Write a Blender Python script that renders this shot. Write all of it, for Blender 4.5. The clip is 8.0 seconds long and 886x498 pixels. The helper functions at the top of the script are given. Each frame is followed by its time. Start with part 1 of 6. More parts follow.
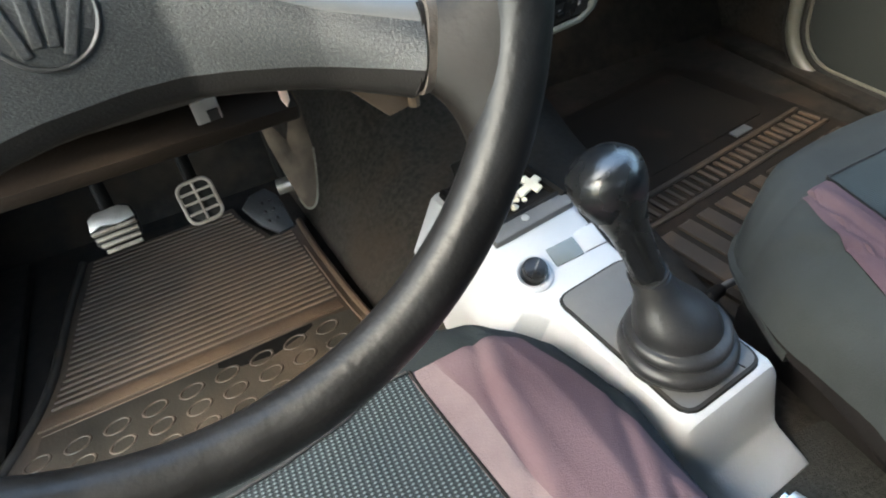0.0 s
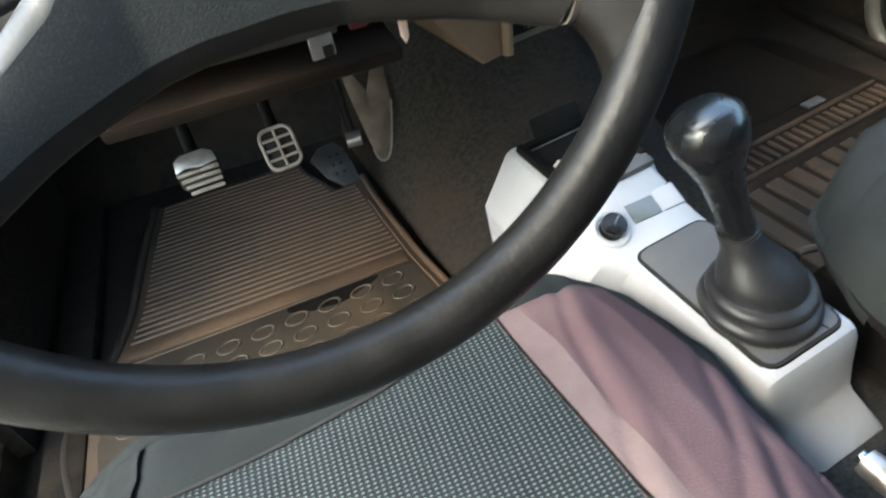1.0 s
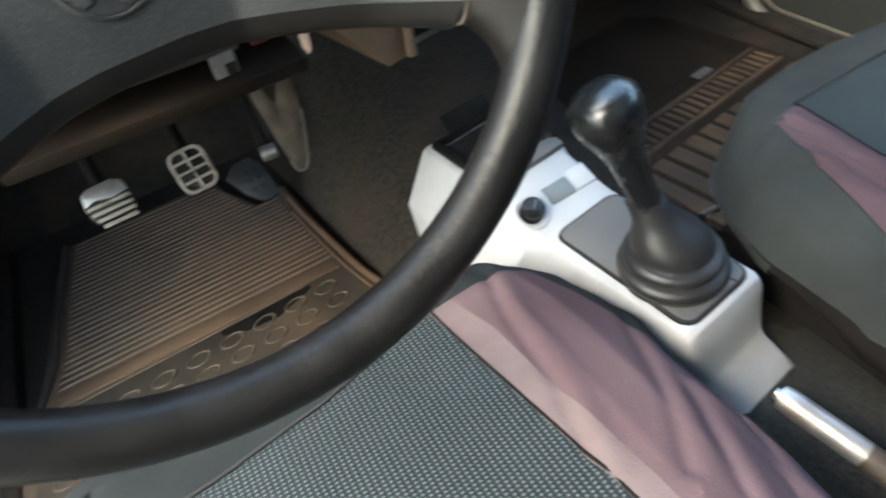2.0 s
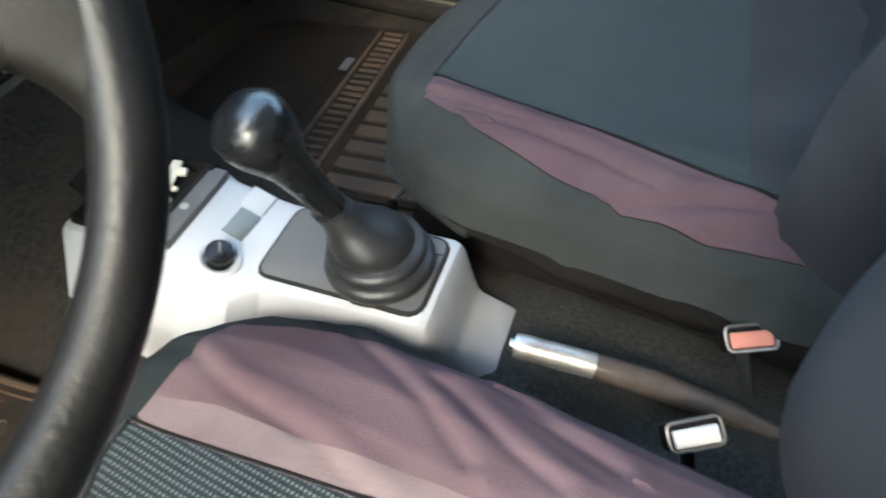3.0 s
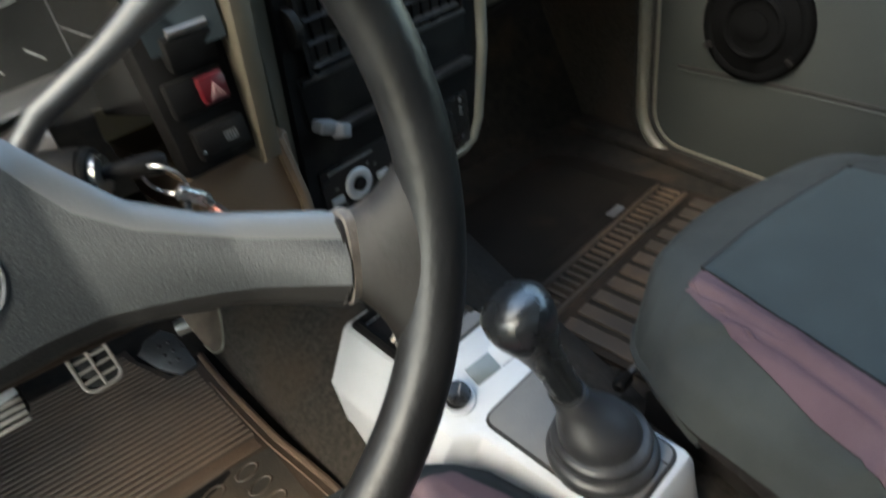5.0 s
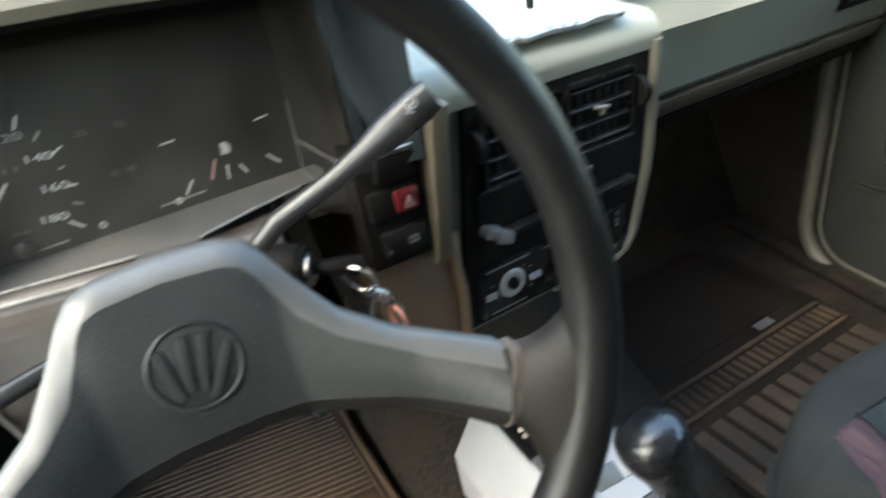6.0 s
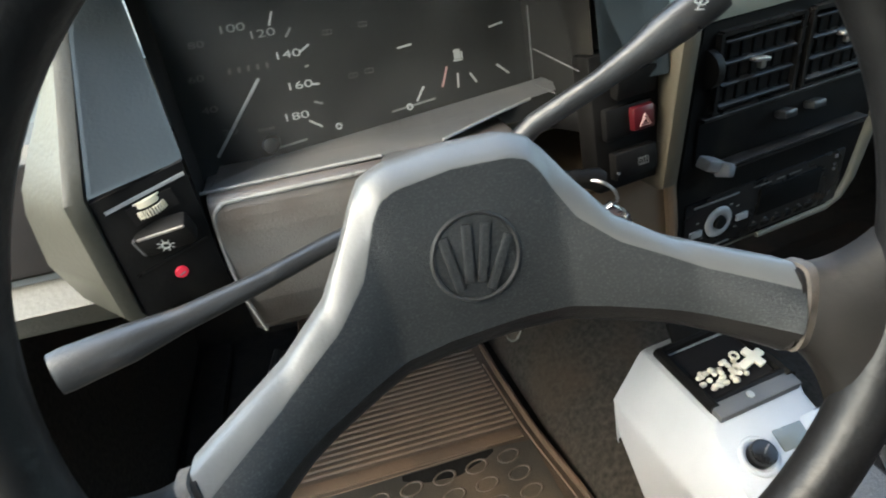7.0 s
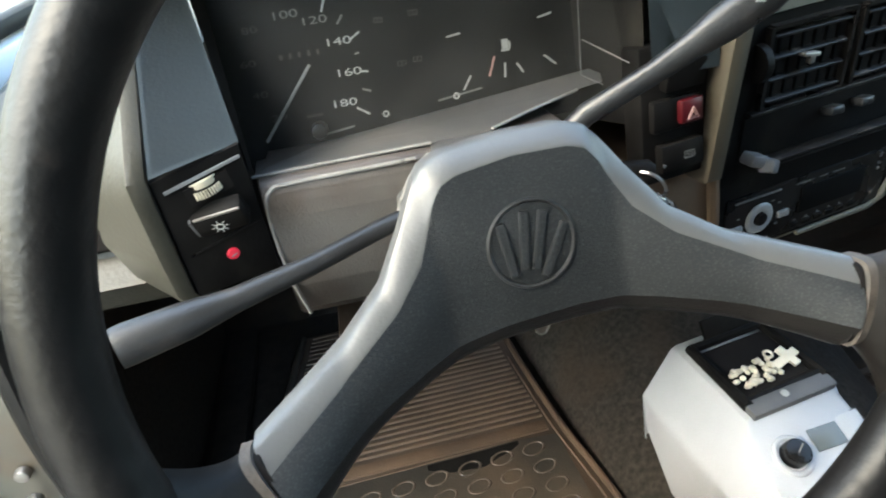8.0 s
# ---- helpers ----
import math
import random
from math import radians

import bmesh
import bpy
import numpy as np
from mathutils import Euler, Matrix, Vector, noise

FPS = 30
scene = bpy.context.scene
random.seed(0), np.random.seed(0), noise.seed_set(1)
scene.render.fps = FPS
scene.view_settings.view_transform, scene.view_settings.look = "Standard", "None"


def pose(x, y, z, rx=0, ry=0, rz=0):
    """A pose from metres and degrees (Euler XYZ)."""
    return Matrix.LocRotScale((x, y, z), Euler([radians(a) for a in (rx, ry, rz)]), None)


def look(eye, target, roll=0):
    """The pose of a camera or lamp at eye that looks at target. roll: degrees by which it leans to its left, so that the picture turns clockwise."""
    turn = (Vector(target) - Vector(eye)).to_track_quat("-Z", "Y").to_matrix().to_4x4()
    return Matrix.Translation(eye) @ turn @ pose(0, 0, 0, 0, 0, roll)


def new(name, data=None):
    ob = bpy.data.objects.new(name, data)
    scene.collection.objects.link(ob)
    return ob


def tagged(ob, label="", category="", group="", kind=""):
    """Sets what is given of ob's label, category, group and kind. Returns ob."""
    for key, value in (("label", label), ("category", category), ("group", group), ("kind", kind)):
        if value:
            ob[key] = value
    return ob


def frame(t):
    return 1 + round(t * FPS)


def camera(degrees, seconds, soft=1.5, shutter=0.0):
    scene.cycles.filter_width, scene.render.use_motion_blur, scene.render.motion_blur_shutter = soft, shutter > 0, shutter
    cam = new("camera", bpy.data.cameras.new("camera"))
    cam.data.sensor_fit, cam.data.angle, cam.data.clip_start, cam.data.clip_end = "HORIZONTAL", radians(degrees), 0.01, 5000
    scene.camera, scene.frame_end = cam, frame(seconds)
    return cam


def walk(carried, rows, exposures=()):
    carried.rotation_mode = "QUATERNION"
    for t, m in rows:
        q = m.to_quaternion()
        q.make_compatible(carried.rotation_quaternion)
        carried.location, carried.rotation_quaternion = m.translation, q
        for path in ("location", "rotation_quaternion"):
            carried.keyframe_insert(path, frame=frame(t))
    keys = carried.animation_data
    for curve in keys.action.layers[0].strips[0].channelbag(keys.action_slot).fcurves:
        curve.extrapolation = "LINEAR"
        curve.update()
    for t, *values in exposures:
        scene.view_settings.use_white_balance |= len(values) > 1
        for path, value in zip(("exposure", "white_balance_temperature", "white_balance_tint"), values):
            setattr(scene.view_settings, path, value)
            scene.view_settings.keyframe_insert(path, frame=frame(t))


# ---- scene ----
cam = camera(70.9, 8.0, soft=1.9, shutter=0.5)
PATH = [
    (0, (0.057, -0.298, 0.589), (0.511, 1.134, -0.731), -9.5),
    (0.5, (0.039, -0.308, 0.598), (0.445, 1.142, -0.719), -9.6),
    (1, (0.004, -0.302, 0.586), (0.342, 1.116, -0.784), -9.8),
    (1.2, (-0.001, -0.301, 0.582), (0.324, 1.105, -0.803), -10.3),
    (2.3, (0.012, -0.312, 0.595), (0.765, 0.876, -0.827), -9.6),
    (2.5, (0.024, -0.291, 0.579), (0.931, 0.713, -0.895), -7.3),
    (2.8, (0.036, -0.281, 0.574), (1.125, 0.566, -0.875), -6.3),
    (3, (0.046, -0.289, 0.566), (1.193, 0.432, -0.905), -5.2),
    (3.2, (0.042, -0.299, 0.559), (1.217, 0.419, -0.892), -5.4),
    (3.5, (0.036, -0.26, 0.574), (1.133, 0.599, -0.86), -5.3),
    (4, (0.032, -0.225, 0.597), (1.055, 0.839, -0.753), -4.2),
    (4.2, (0.034, -0.224, 0.598), (1.039, 0.85, -0.757), -4.0),
    (5.3, (0.075, -0.281, 0.681), (0.825, 1.226, -0.398), -7.6),
    (5.5, (0.08, -0.282, 0.703), (0.789, 1.291, -0.308), -6.1),
    (5.7, (0.072, -0.279, 0.704), (0.775, 1.329, -0.257), -5.6),
    (6, (0.045, -0.27, 0.7), (0.582, 1.376, -0.302), -7.4),
    (6.2, (0.023, -0.262, 0.687), (0.507, 1.375, -0.355), -7.1),
    (6.5, (-0.009, -0.256, 0.684), (0.346, 1.399, -0.381), -7.9),
    (7, (-0.048, -0.247, 0.68), (0.18, 1.422, -0.398), -8.5),
    (7.5, (-0.055, -0.249, 0.682), (0.165, 1.415, -0.405), -7.9),
    (8, (-0.068, -0.248, 0.68), (0.108, 1.423, -0.405), -8.1),
]
walk(cam, [(t, look(eye, target, roll)) for t, eye, target, roll in PATH], exposures=[(0.0, 3.5, 6200, 1), (1.0, 3.4, 6150, 1), (2.5, 3.35, 6200, 0), (3.4, 3.4, 6200, 0), (4.0, 3.1, 6250, 0), (5.5, 3.15, 6250, 1), (8.0, 3.2, 6200, 1)])


# ---- light ----
world = bpy.data.worlds.new("overcast_sky")
scene.world = world
world.use_nodes = True
wn = world.node_tree
sky = wn.nodes.new("ShaderNodeTexSky")
sky.sky_type, sky.sun_disc = "NISHITA", False
sky.sun_elevation, sky.sun_rotation = radians(50), radians(-106)
sky.air_density, sky.dust_density = 1.6, 4.0
wn.links.new(sky.outputs[0], wn.nodes["Background"].inputs[0])
wn.nodes["Background"].inputs[1].default_value = 0.15
sun = new("sun", bpy.data.lights.new("sun", "SUN"))
sun.data.energy, sun.data.angle, sun.data.color = 0.14, radians(36), (1.0, 0.99, 0.97)
sun.matrix_basis = look((-2.02, -0.58, 2.7), (0.0, 0.0, 0.2))


# ---- materials ----
def surface(name, c1, c2, scale=25.0, rough=0.55, metal=0.0, bump=0.15, grain=350.0, dirt=None, dirt_scale=7.0, dirt_from=0.5, dirt_to=0.7, spec=0.5, stretch=(1, 1, 1), rough_var=0.12, placed=False):
    """Two-scale procedural surface: colour drift, fine grain relief, optional stains of a second colour."""
    m = bpy.data.materials.new(name)
    m.use_nodes = True
    t = m.node_tree
    b = t.nodes["Principled BSDF"]
    co = t.nodes.new("ShaderNodeTexCoord")
    mp = t.nodes.new("ShaderNodeMapping")
    mp.inputs["Scale"].default_value = stretch
    if placed:
        t.links.new(t.nodes.new("ShaderNodeNewGeometry").outputs["Position"], mp.inputs[0])
    else:
        t.links.new(co.outputs["Object"], mp.inputs[0])

    def tex(sc, detail=5.0):
        n = t.nodes.new("ShaderNodeTexNoise")
        n.inputs["Scale"].default_value, n.inputs["Detail"].default_value = sc, detail
        t.links.new(mp.outputs[0], n.inputs["Vector"])
        return n

    n1 = tex(scale)
    mix = t.nodes.new("ShaderNodeMixRGB")
    mix.inputs[1].default_value, mix.inputs[2].default_value = (*c1, 1), (*c2, 1)
    ramp = t.nodes.new("ShaderNodeMapRange")
    ramp.inputs["From Min"].default_value, ramp.inputs["From Max"].default_value = 0.3, 0.7
    t.links.new(n1.outputs[0], ramp.inputs[0])
    t.links.new(ramp.outputs[0], mix.inputs[0])
    out = mix.outputs[0]
    if dirt:
        n2 = tex(dirt_scale, 8.0)
        r2 = t.nodes.new("ShaderNodeMapRange")
        r2.inputs["From Min"].default_value, r2.inputs["From Max"].default_value = dirt_from, dirt_to
        t.links.new(n2.outputs[0], r2.inputs[0])
        mx = t.nodes.new("ShaderNodeMixRGB")
        mx.inputs[2].default_value = (*dirt, 1)
        t.links.new(r2.outputs[0], mx.inputs[0])
        t.links.new(out, mx.inputs[1])
        out = mx.outputs[0]
    t.links.new(out, b.inputs["Base Color"])
    rr = t.nodes.new("ShaderNodeMapRange")
    rr.inputs["To Min"].default_value, rr.inputs["To Max"].default_value = max(0.03, rough - rough_var), min(1, rough + rough_var)
    t.links.new(n1.outputs[0], rr.inputs[0])
    t.links.new(rr.outputs[0], b.inputs["Roughness"])
    b.inputs["Metallic"].default_value = metal
    b.inputs["Specular IOR Level"].default_value = spec
    if bump:
        n3 = tex(grain, 3.0)
        bp = t.nodes.new("ShaderNodeBump")
        bp.inputs["Strength"].default_value, bp.inputs["Distance"].default_value = bump, 0.0015
        t.links.new(n3.outputs[0], bp.inputs["Height"])
        t.links.new(bp.outputs[0], b.inputs["Normal"])
    return m


def dotted_fabric(name, base, dot, sx, sy, size):
    """Woven cloth with staggered light stitches."""
    m = surface(name, base, tuple(1.35 * v for v in base), 18, 0.9, bump=0.0, spec=0.2)
    t = m.node_tree
    b = t.nodes["Principled BSDF"]
    co = t.nodes.new("ShaderNodeTexCoord")
    sep = t.nodes.new("ShaderNodeSeparateXYZ")
    t.links.new(co.outputs["Object"], sep.inputs[0])

    def op(kind, a, bb):
        n = t.nodes.new("ShaderNodeMath")
        n.operation = kind
        for i, v in enumerate((a, bb)):
            if isinstance(v, (int, float)):
                n.inputs[i].default_value = v
            else:
                t.links.new(v, n.inputs[i])
        return n.outputs[0]

    u, v = op("MULTIPLY", sep.outputs[0], 6.2832 / sx), op("MULTIPLY", sep.outputs[1], 6.2832 / sy)
    w = op("MULTIPLY", op("COSINE", op("ADD", u, v), 0), op("COSINE", op("SUBTRACT", u, v), 0))
    r = t.nodes.new("ShaderNodeMapRange")
    r.inputs["From Min"].default_value, r.inputs["From Max"].default_value = size, size + 0.25
    t.links.new(w, r.inputs[0])
    mx = t.nodes.new("ShaderNodeMixRGB")
    mx.inputs[2].default_value = (*dot, 1)
    old = b.inputs["Base Color"].links[0].from_socket
    t.links.new(r.outputs[0], mx.inputs[0])
    t.links.new(old, mx.inputs[1])
    t.links.new(mx.outputs[0], b.inputs["Base Color"])
    bp = t.nodes.new("ShaderNodeBump")
    bp.inputs["Strength"].default_value, bp.inputs["Distance"].default_value = 0.5, 0.001
    t.links.new(w, bp.inputs["Height"])
    t.links.new(bp.outputs[0], b.inputs["Normal"])
    return m


BLACK = surface("black_plastic", (0.0058, 0.0055, 0.0055), (0.0105, 0.0097, 0.0092), 30, 0.5, spec=0.07, bump=0.12, dirt=(0.024, 0.022, 0.018), dirt_scale=14, dirt_from=0.6, dirt_to=0.85)
GLOSS = surface("glossy_black_plastic", (0.007, 0.0065, 0.0065), (0.012, 0.011, 0.0105), 30, 0.28, spec=0.3, bump=0.03)
LEATHER = surface("worn_black_rim", (0.0062, 0.0060, 0.0062), (0.0110, 0.0106, 0.0108), 40, 0.40, spec=0.34, rough_var=0.14, bump=0.28, grain=220, dirt=(0.045, 0.038, 0.034), dirt_scale=26, dirt_from=0.66, dirt_to=0.85)
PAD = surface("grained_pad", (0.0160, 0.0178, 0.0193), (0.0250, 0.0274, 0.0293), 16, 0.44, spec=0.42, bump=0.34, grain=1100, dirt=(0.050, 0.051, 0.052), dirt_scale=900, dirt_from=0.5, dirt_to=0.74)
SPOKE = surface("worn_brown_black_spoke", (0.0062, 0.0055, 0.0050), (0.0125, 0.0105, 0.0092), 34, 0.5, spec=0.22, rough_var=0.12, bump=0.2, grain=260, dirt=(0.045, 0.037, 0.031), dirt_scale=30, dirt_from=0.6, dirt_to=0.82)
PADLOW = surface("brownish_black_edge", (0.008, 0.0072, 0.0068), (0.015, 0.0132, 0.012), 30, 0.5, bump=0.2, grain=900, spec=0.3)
# Upper bevel far paler than the pad: light from above put into colour.
LITPADEDGE = surface("lit_pad_edge", (0.085, 0.085, 0.084), (0.108, 0.107, 0.105), 16, 0.34, bump=0.1, grain=500)
SEAM = surface("worn_brown_seam", (0.052, 0.043, 0.036), (0.105, 0.088, 0.074), 90, 0.7, bump=0.5)
EMBLEM = surface("dark_emblem_metal", (0.05, 0.05, 0.0515), (0.085, 0.085, 0.087), 60, 0.32, metal=0.6, bump=0.05)
BEIGE = surface("beige_dash_plastic", (0.098, 0.0935, 0.0725), (0.122, 0.117, 0.0915), 9, 0.5, bump=0.2, dirt=(0.13, 0.11, 0.08), dirt_scale=5, dirt_from=0.58, dirt_to=0.85)
# Darker copy of the beige dash plastic, with shade put into the colour.
SHADEDBEIGE = surface("shaded_beige_plastic", (0.033, 0.031, 0.023), (0.043, 0.040, 0.030), 9, 0.5, bump=0.2, dirt=(0.085, 0.075, 0.06), dirt_scale=6, dirt_from=0.58, dirt_to=0.85)
# Lighter copy of the beige plastic: daylight on the top put into colour.
LITBEIGE = surface("lit_beige_plastic", (0.225, 0.222, 0.180), (0.27, 0.266, 0.218), 9, 0.5, bump=0.2, dirt=(0.22, 0.20, 0.15), dirt_scale=6, dirt_from=0.6, dirt_to=0.85)
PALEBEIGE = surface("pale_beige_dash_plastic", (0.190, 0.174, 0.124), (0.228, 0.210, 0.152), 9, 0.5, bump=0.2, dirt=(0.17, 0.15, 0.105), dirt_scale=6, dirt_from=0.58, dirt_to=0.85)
TAN = surface("dusty_tan_plastic", (0.10, 0.068, 0.042), (0.15, 0.10, 0.062), 8, 0.6, bump=0.2, dirt=(0.10, 0.062, 0.04), dirt_scale=10, dirt_from=0.5, dirt_to=0.8)
DUSTY = surface("dusty_dark_plastic", (0.05, 0.05, 0.051), (0.09, 0.089, 0.089), 12, 0.36, bump=0.2, grain=700, dirt=(0.12, 0.108, 0.10), dirt_scale=16, dirt_from=0.5, dirt_to=0.8)
KNEE = surface("dusty_knee_plastic", (0.040, 0.030, 0.025), (0.064, 0.050, 0.042), 12, 0.34, spec=0.7, bump=0.25, grain=700, dirt=(0.12, 0.113, 0.107), dirt_scale=14, dirt_from=0.36, dirt_to=0.66)
STALK = surface("dusty_stalk_plastic", (0.016, 0.0165, 0.0175), (0.024, 0.0245, 0.0255), 30, 0.33, bump=0.12, grain=600, dirt=(0.06, 0.053, 0.048), dirt_scale=40, dirt_from=0.55, dirt_to=0.85)
TUNNELCARPET = surface("dusty_tunnel_carpet", (0.020, 0.0175, 0.0155), (0.046, 0.040, 0.034), 150, 0.95, bump=0.9, grain=900, dirt=(0.050, 0.036, 0.026), dirt_scale=9, dirt_from=0.52, dirt_to=0.8, spec=0.1)
FLAPCLOTH = surface("brown_trim_felt", (0.052, 0.042, 0.034), (0.092, 0.074, 0.060), 40, 0.9, bump=0.5, grain=600, spec=0.15)
SPEAKER = surface("black_speaker_plastic", (0.0016, 0.0016, 0.0017), (0.0034, 0.0034, 0.0036), 30, 0.8, bump=0.2, spec=0.03)
CHEEK = surface("blue_grey_vinyl", (0.026, 0.035, 0.041), (0.036, 0.047, 0.054), 14, 0.55, bump=0.15, grain=520)
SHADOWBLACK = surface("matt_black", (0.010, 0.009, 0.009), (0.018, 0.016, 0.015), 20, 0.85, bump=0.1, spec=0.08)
CONSOLE = surface("light_grey_plastic", (0.37, 0.38, 0.397), (0.44, 0.452, 0.47), 10, 0.4, bump=0.2, grain=500, dirt=(0.25, 0.24, 0.23), dirt_scale=13, dirt_from=0.62, dirt_to=0.9)
PLATE = surface("grey_rubber", (0.072, 0.072, 0.074), (0.110, 0.110, 0.112), 14, 0.6, bump=0.3, dirt=(0.14, 0.13, 0.12), dirt_scale=18, dirt_from=0.5, dirt_to=0.85)
BOOT = surface("dark_boot_rubber", (0.014, 0.014, 0.0150), (0.025, 0.025, 0.027), 22, 0.42, bump=0.25, dirt=(0.09, 0.085, 0.08), dirt_scale=25, dirt_from=0.55, dirt_to=0.85)
KNOBM = surface("polished_black_knob", (0.008, 0.0088, 0.0100), (0.014, 0.0150, 0.0165), 45, 0.27, spec=0.8, rough_var=0.06, bump=0.15, grain=300)
CARPET = surface("dirty_carpet", (0.012, 0.011, 0.010), (0.024, 0.0205, 0.0175), 60, 0.95, bump=0.9, grain=600, dirt=(0.042, 0.030, 0.021), dirt_scale=9, dirt_from=0.52, dirt_to=0.8, spec=0.1)
GREYCARPET = surface("grey_speckled_carpet", (0.025, 0.025, 0.023), (0.06, 0.06, 0.055), 260, 0.95, bump=0.9, grain=600, dirt=(0.03, 0.028, 0.026), dirt_scale=12, spec=0.1)
MAT = surface("muddy_rubber", (0.038, 0.026, 0.017), (0.068, 0.046, 0.030), 9, 0.6, bump=0.3, grain=200, dirt=(0.028, 0.024, 0.022), dirt_scale=7, dirt_from=0.52, dirt_to=0.75)
MATRIDGE = surface("muddy_rubber_ridge", (0.060, 0.038, 0.023), (0.100, 0.063, 0.038), 9, 0.65, bump=0.25, grain=260, dirt=(0.034, 0.026, 0.020), dirt_scale=6, dirt_from=0.46, dirt_to=0.72, placed=True)
MATBORDER = surface("black_rubber_edge", (0.018, 0.0155, 0.013), (0.036, 0.030, 0.025), 30, 0.42, bump=0.15, dirt=(0.10, 0.066, 0.042), dirt_scale=16, dirt_from=0.55, dirt_to=0.8)
MATPASS = surface("dusty_black_rubber", (0.024, 0.019, 0.0145), (0.049, 0.037, 0.027), 12, 0.6, spec=0.3, bump=0.2, dirt=(0.10, 0.063, 0.038), dirt_scale=8, dirt_from=0.5, dirt_to=0.75, placed=True)
MATFAR = surface("worn_black_rubber", (0.009, 0.0075, 0.006), (0.017, 0.013, 0.010), 12, 0.7, spec=0.12, bump=0.2, dirt=(0.045, 0.028, 0.018), dirt_scale=7, dirt_from=0.55, dirt_to=0.8)
MATDARK = surface("wet_dark_rubber", (0.016, 0.0145, 0.012), (0.032, 0.027, 0.021), 16, 0.5, bump=0.2, dirt=(0.070, 0.050, 0.034), dirt_scale=6, dirt_from=0.46, dirt_to=0.66)
MESHCLOTH = dotted_fabric("dotted_seat_cloth", (0.013, 0.016, 0.019), (0.095, 0.118, 0.125), 0.0092, 0.0066, 0.32)
PLAINCLOTH = dotted_fabric("blue_grey_seat_cloth", (0.026, 0.033, 0.0343), (0.042, 0.050, 0.052), 0.006, 0.0044, 0.2)
PURPLE = surface("dusty_purple_cloth", (0.088, 0.056, 0.065), (0.115, 0.075, 0.085), 9, 0.85, bump=0.35, grain=800, dirt=(0.13, 0.095, 0.10), dirt_scale=6, dirt_from=0.5, dirt_to=0.8, spec=0.2)
PLUM = surface("dark_plum_cloth", (0.060, 0.036, 0.043), (0.084, 0.052, 0.061), 9, 0.85, bump=0.35, grain=800, dirt=(0.095, 0.067, 0.072), dirt_scale=6, dirt_from=0.5, dirt_to=0.8, spec=0.2)
PINK = surface("pale_piping_cloth", (0.125, 0.092, 0.097), (0.16, 0.122, 0.125), 30, 0.85, bump=0.3, grain=700, spec=0.2)
GREYCLOTH = surface("grey_seat_cloth", (0.0205, 0.0225, 0.0220), (0.034, 0.037, 0.036), 10, 0.88, bump=0.3, grain=800, spec=0.2)
# Driver cover cloth, darker than the passenger's: shading put into the teal.
SHADEDTEAL = surface("shaded_teal_seat_cloth", (0.013, 0.016, 0.0175), (0.021, 0.025, 0.027), 10, 0.88, bump=0.3, grain=800, spec=0.2)
DARKCLOTH = surface("charcoal_seat_cloth", (0.026, 0.026, 0.028), (0.040, 0.040, 0.043), 9, 0.9, bump=0.3, grain=800, spec=0.2)
DOORTRIM = surface("grey_door_vinyl", (0.0175, 0.0200, 0.0185), (0.0245, 0.0270, 0.0248), 7, 0.6, bump=0.3, grain=420)
RUBBER = surface("black_door_rubber", (0.012, 0.0115, 0.011), (0.025, 0.0225, 0.020), 30, 0.6, spec=0.2, bump=0.15)
RINGRUBBER = surface("worn_rubber_ring", (0.045, 0.036, 0.028), (0.085, 0.066, 0.050), 30, 0.4, bump=0.2, dirt=(0.06, 0.043, 0.031), dirt_scale=9, dirt_from=0.5, dirt_to=0.75, placed=True)
SILLMETAL = surface("cream_painted_metal", (0.085, 0.082, 0.066), (0.125, 0.118, 0.095), 8, 0.35, bump=0.05, dirt=(0.11, 0.078, 0.05), dirt_scale=9, dirt_from=0.5, dirt_to=0.75)
WHITEPAINT = surface("white_car_paint", (0.72, 0.73, 0.73), (0.78, 0.78, 0.78), 6, 0.25, bump=0.02)
HBBROWN = surface("worn_brown_grip", (0.060, 0.046, 0.038), (0.115, 0.092, 0.077), 50, 0.36, bump=0.15)
PEDALSTEEL = surface("dull_pedal_steel", (0.19, 0.165, 0.14), (0.28, 0.245, 0.21), 60, 0.6, metal=0.1, bump=0.1, dirt=(0.08, 0.055, 0.04), dirt_scale=60)
BUCKLEWHITE = surface("whitish_plastic", (0.62, 0.58, 0.54), (0.72, 0.68, 0.64), 40, 0.4, bump=0.05)
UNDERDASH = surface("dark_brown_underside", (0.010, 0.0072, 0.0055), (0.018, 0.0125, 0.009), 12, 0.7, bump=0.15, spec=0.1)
STEELGRIP = surface("worn_bright_grip", (0.46, 0.44, 0.42), (0.60, 0.58, 0.56), 30, 0.42, metal=0.8, bump=0.1, dirt=(0.22, 0.15, 0.11), dirt_scale=20, dirt_from=0.58, dirt_to=0.85)
CHROME = surface("worn_chrome", (0.42, 0.41, 0.40), (0.52, 0.51, 0.50), 70, 0.28, metal=1.0, bump=0.05)
STEEL = surface("worn_steel", (0.32, 0.30, 0.28), (0.46, 0.44, 0.41), 60, 0.38, metal=0.85, bump=0.1, dirt=(0.16, 0.11, 0.08), dirt_scale=40, dirt_from=0.55, dirt_to=0.8)
WORNRED = surface("faded_red_plastic", (0.52, 0.19, 0.13), (0.60, 0.24, 0.17), 30, 0.4, bump=0.05)
RED = surface("red_switch_plastic", (0.055, 0.0035, 0.006), (0.068, 0.0042, 0.0075), 40, 0.35, bump=0.03)
IVORY = surface("ivory_plastic", (0.62, 0.55, 0.42), (0.74, 0.68, 0.55), 60, 0.45, bump=0.05)
WHITE = surface("white_print", (0.30, 0.30, 0.285), (0.37, 0.37, 0.355), 60, 0.5, bump=0.0)
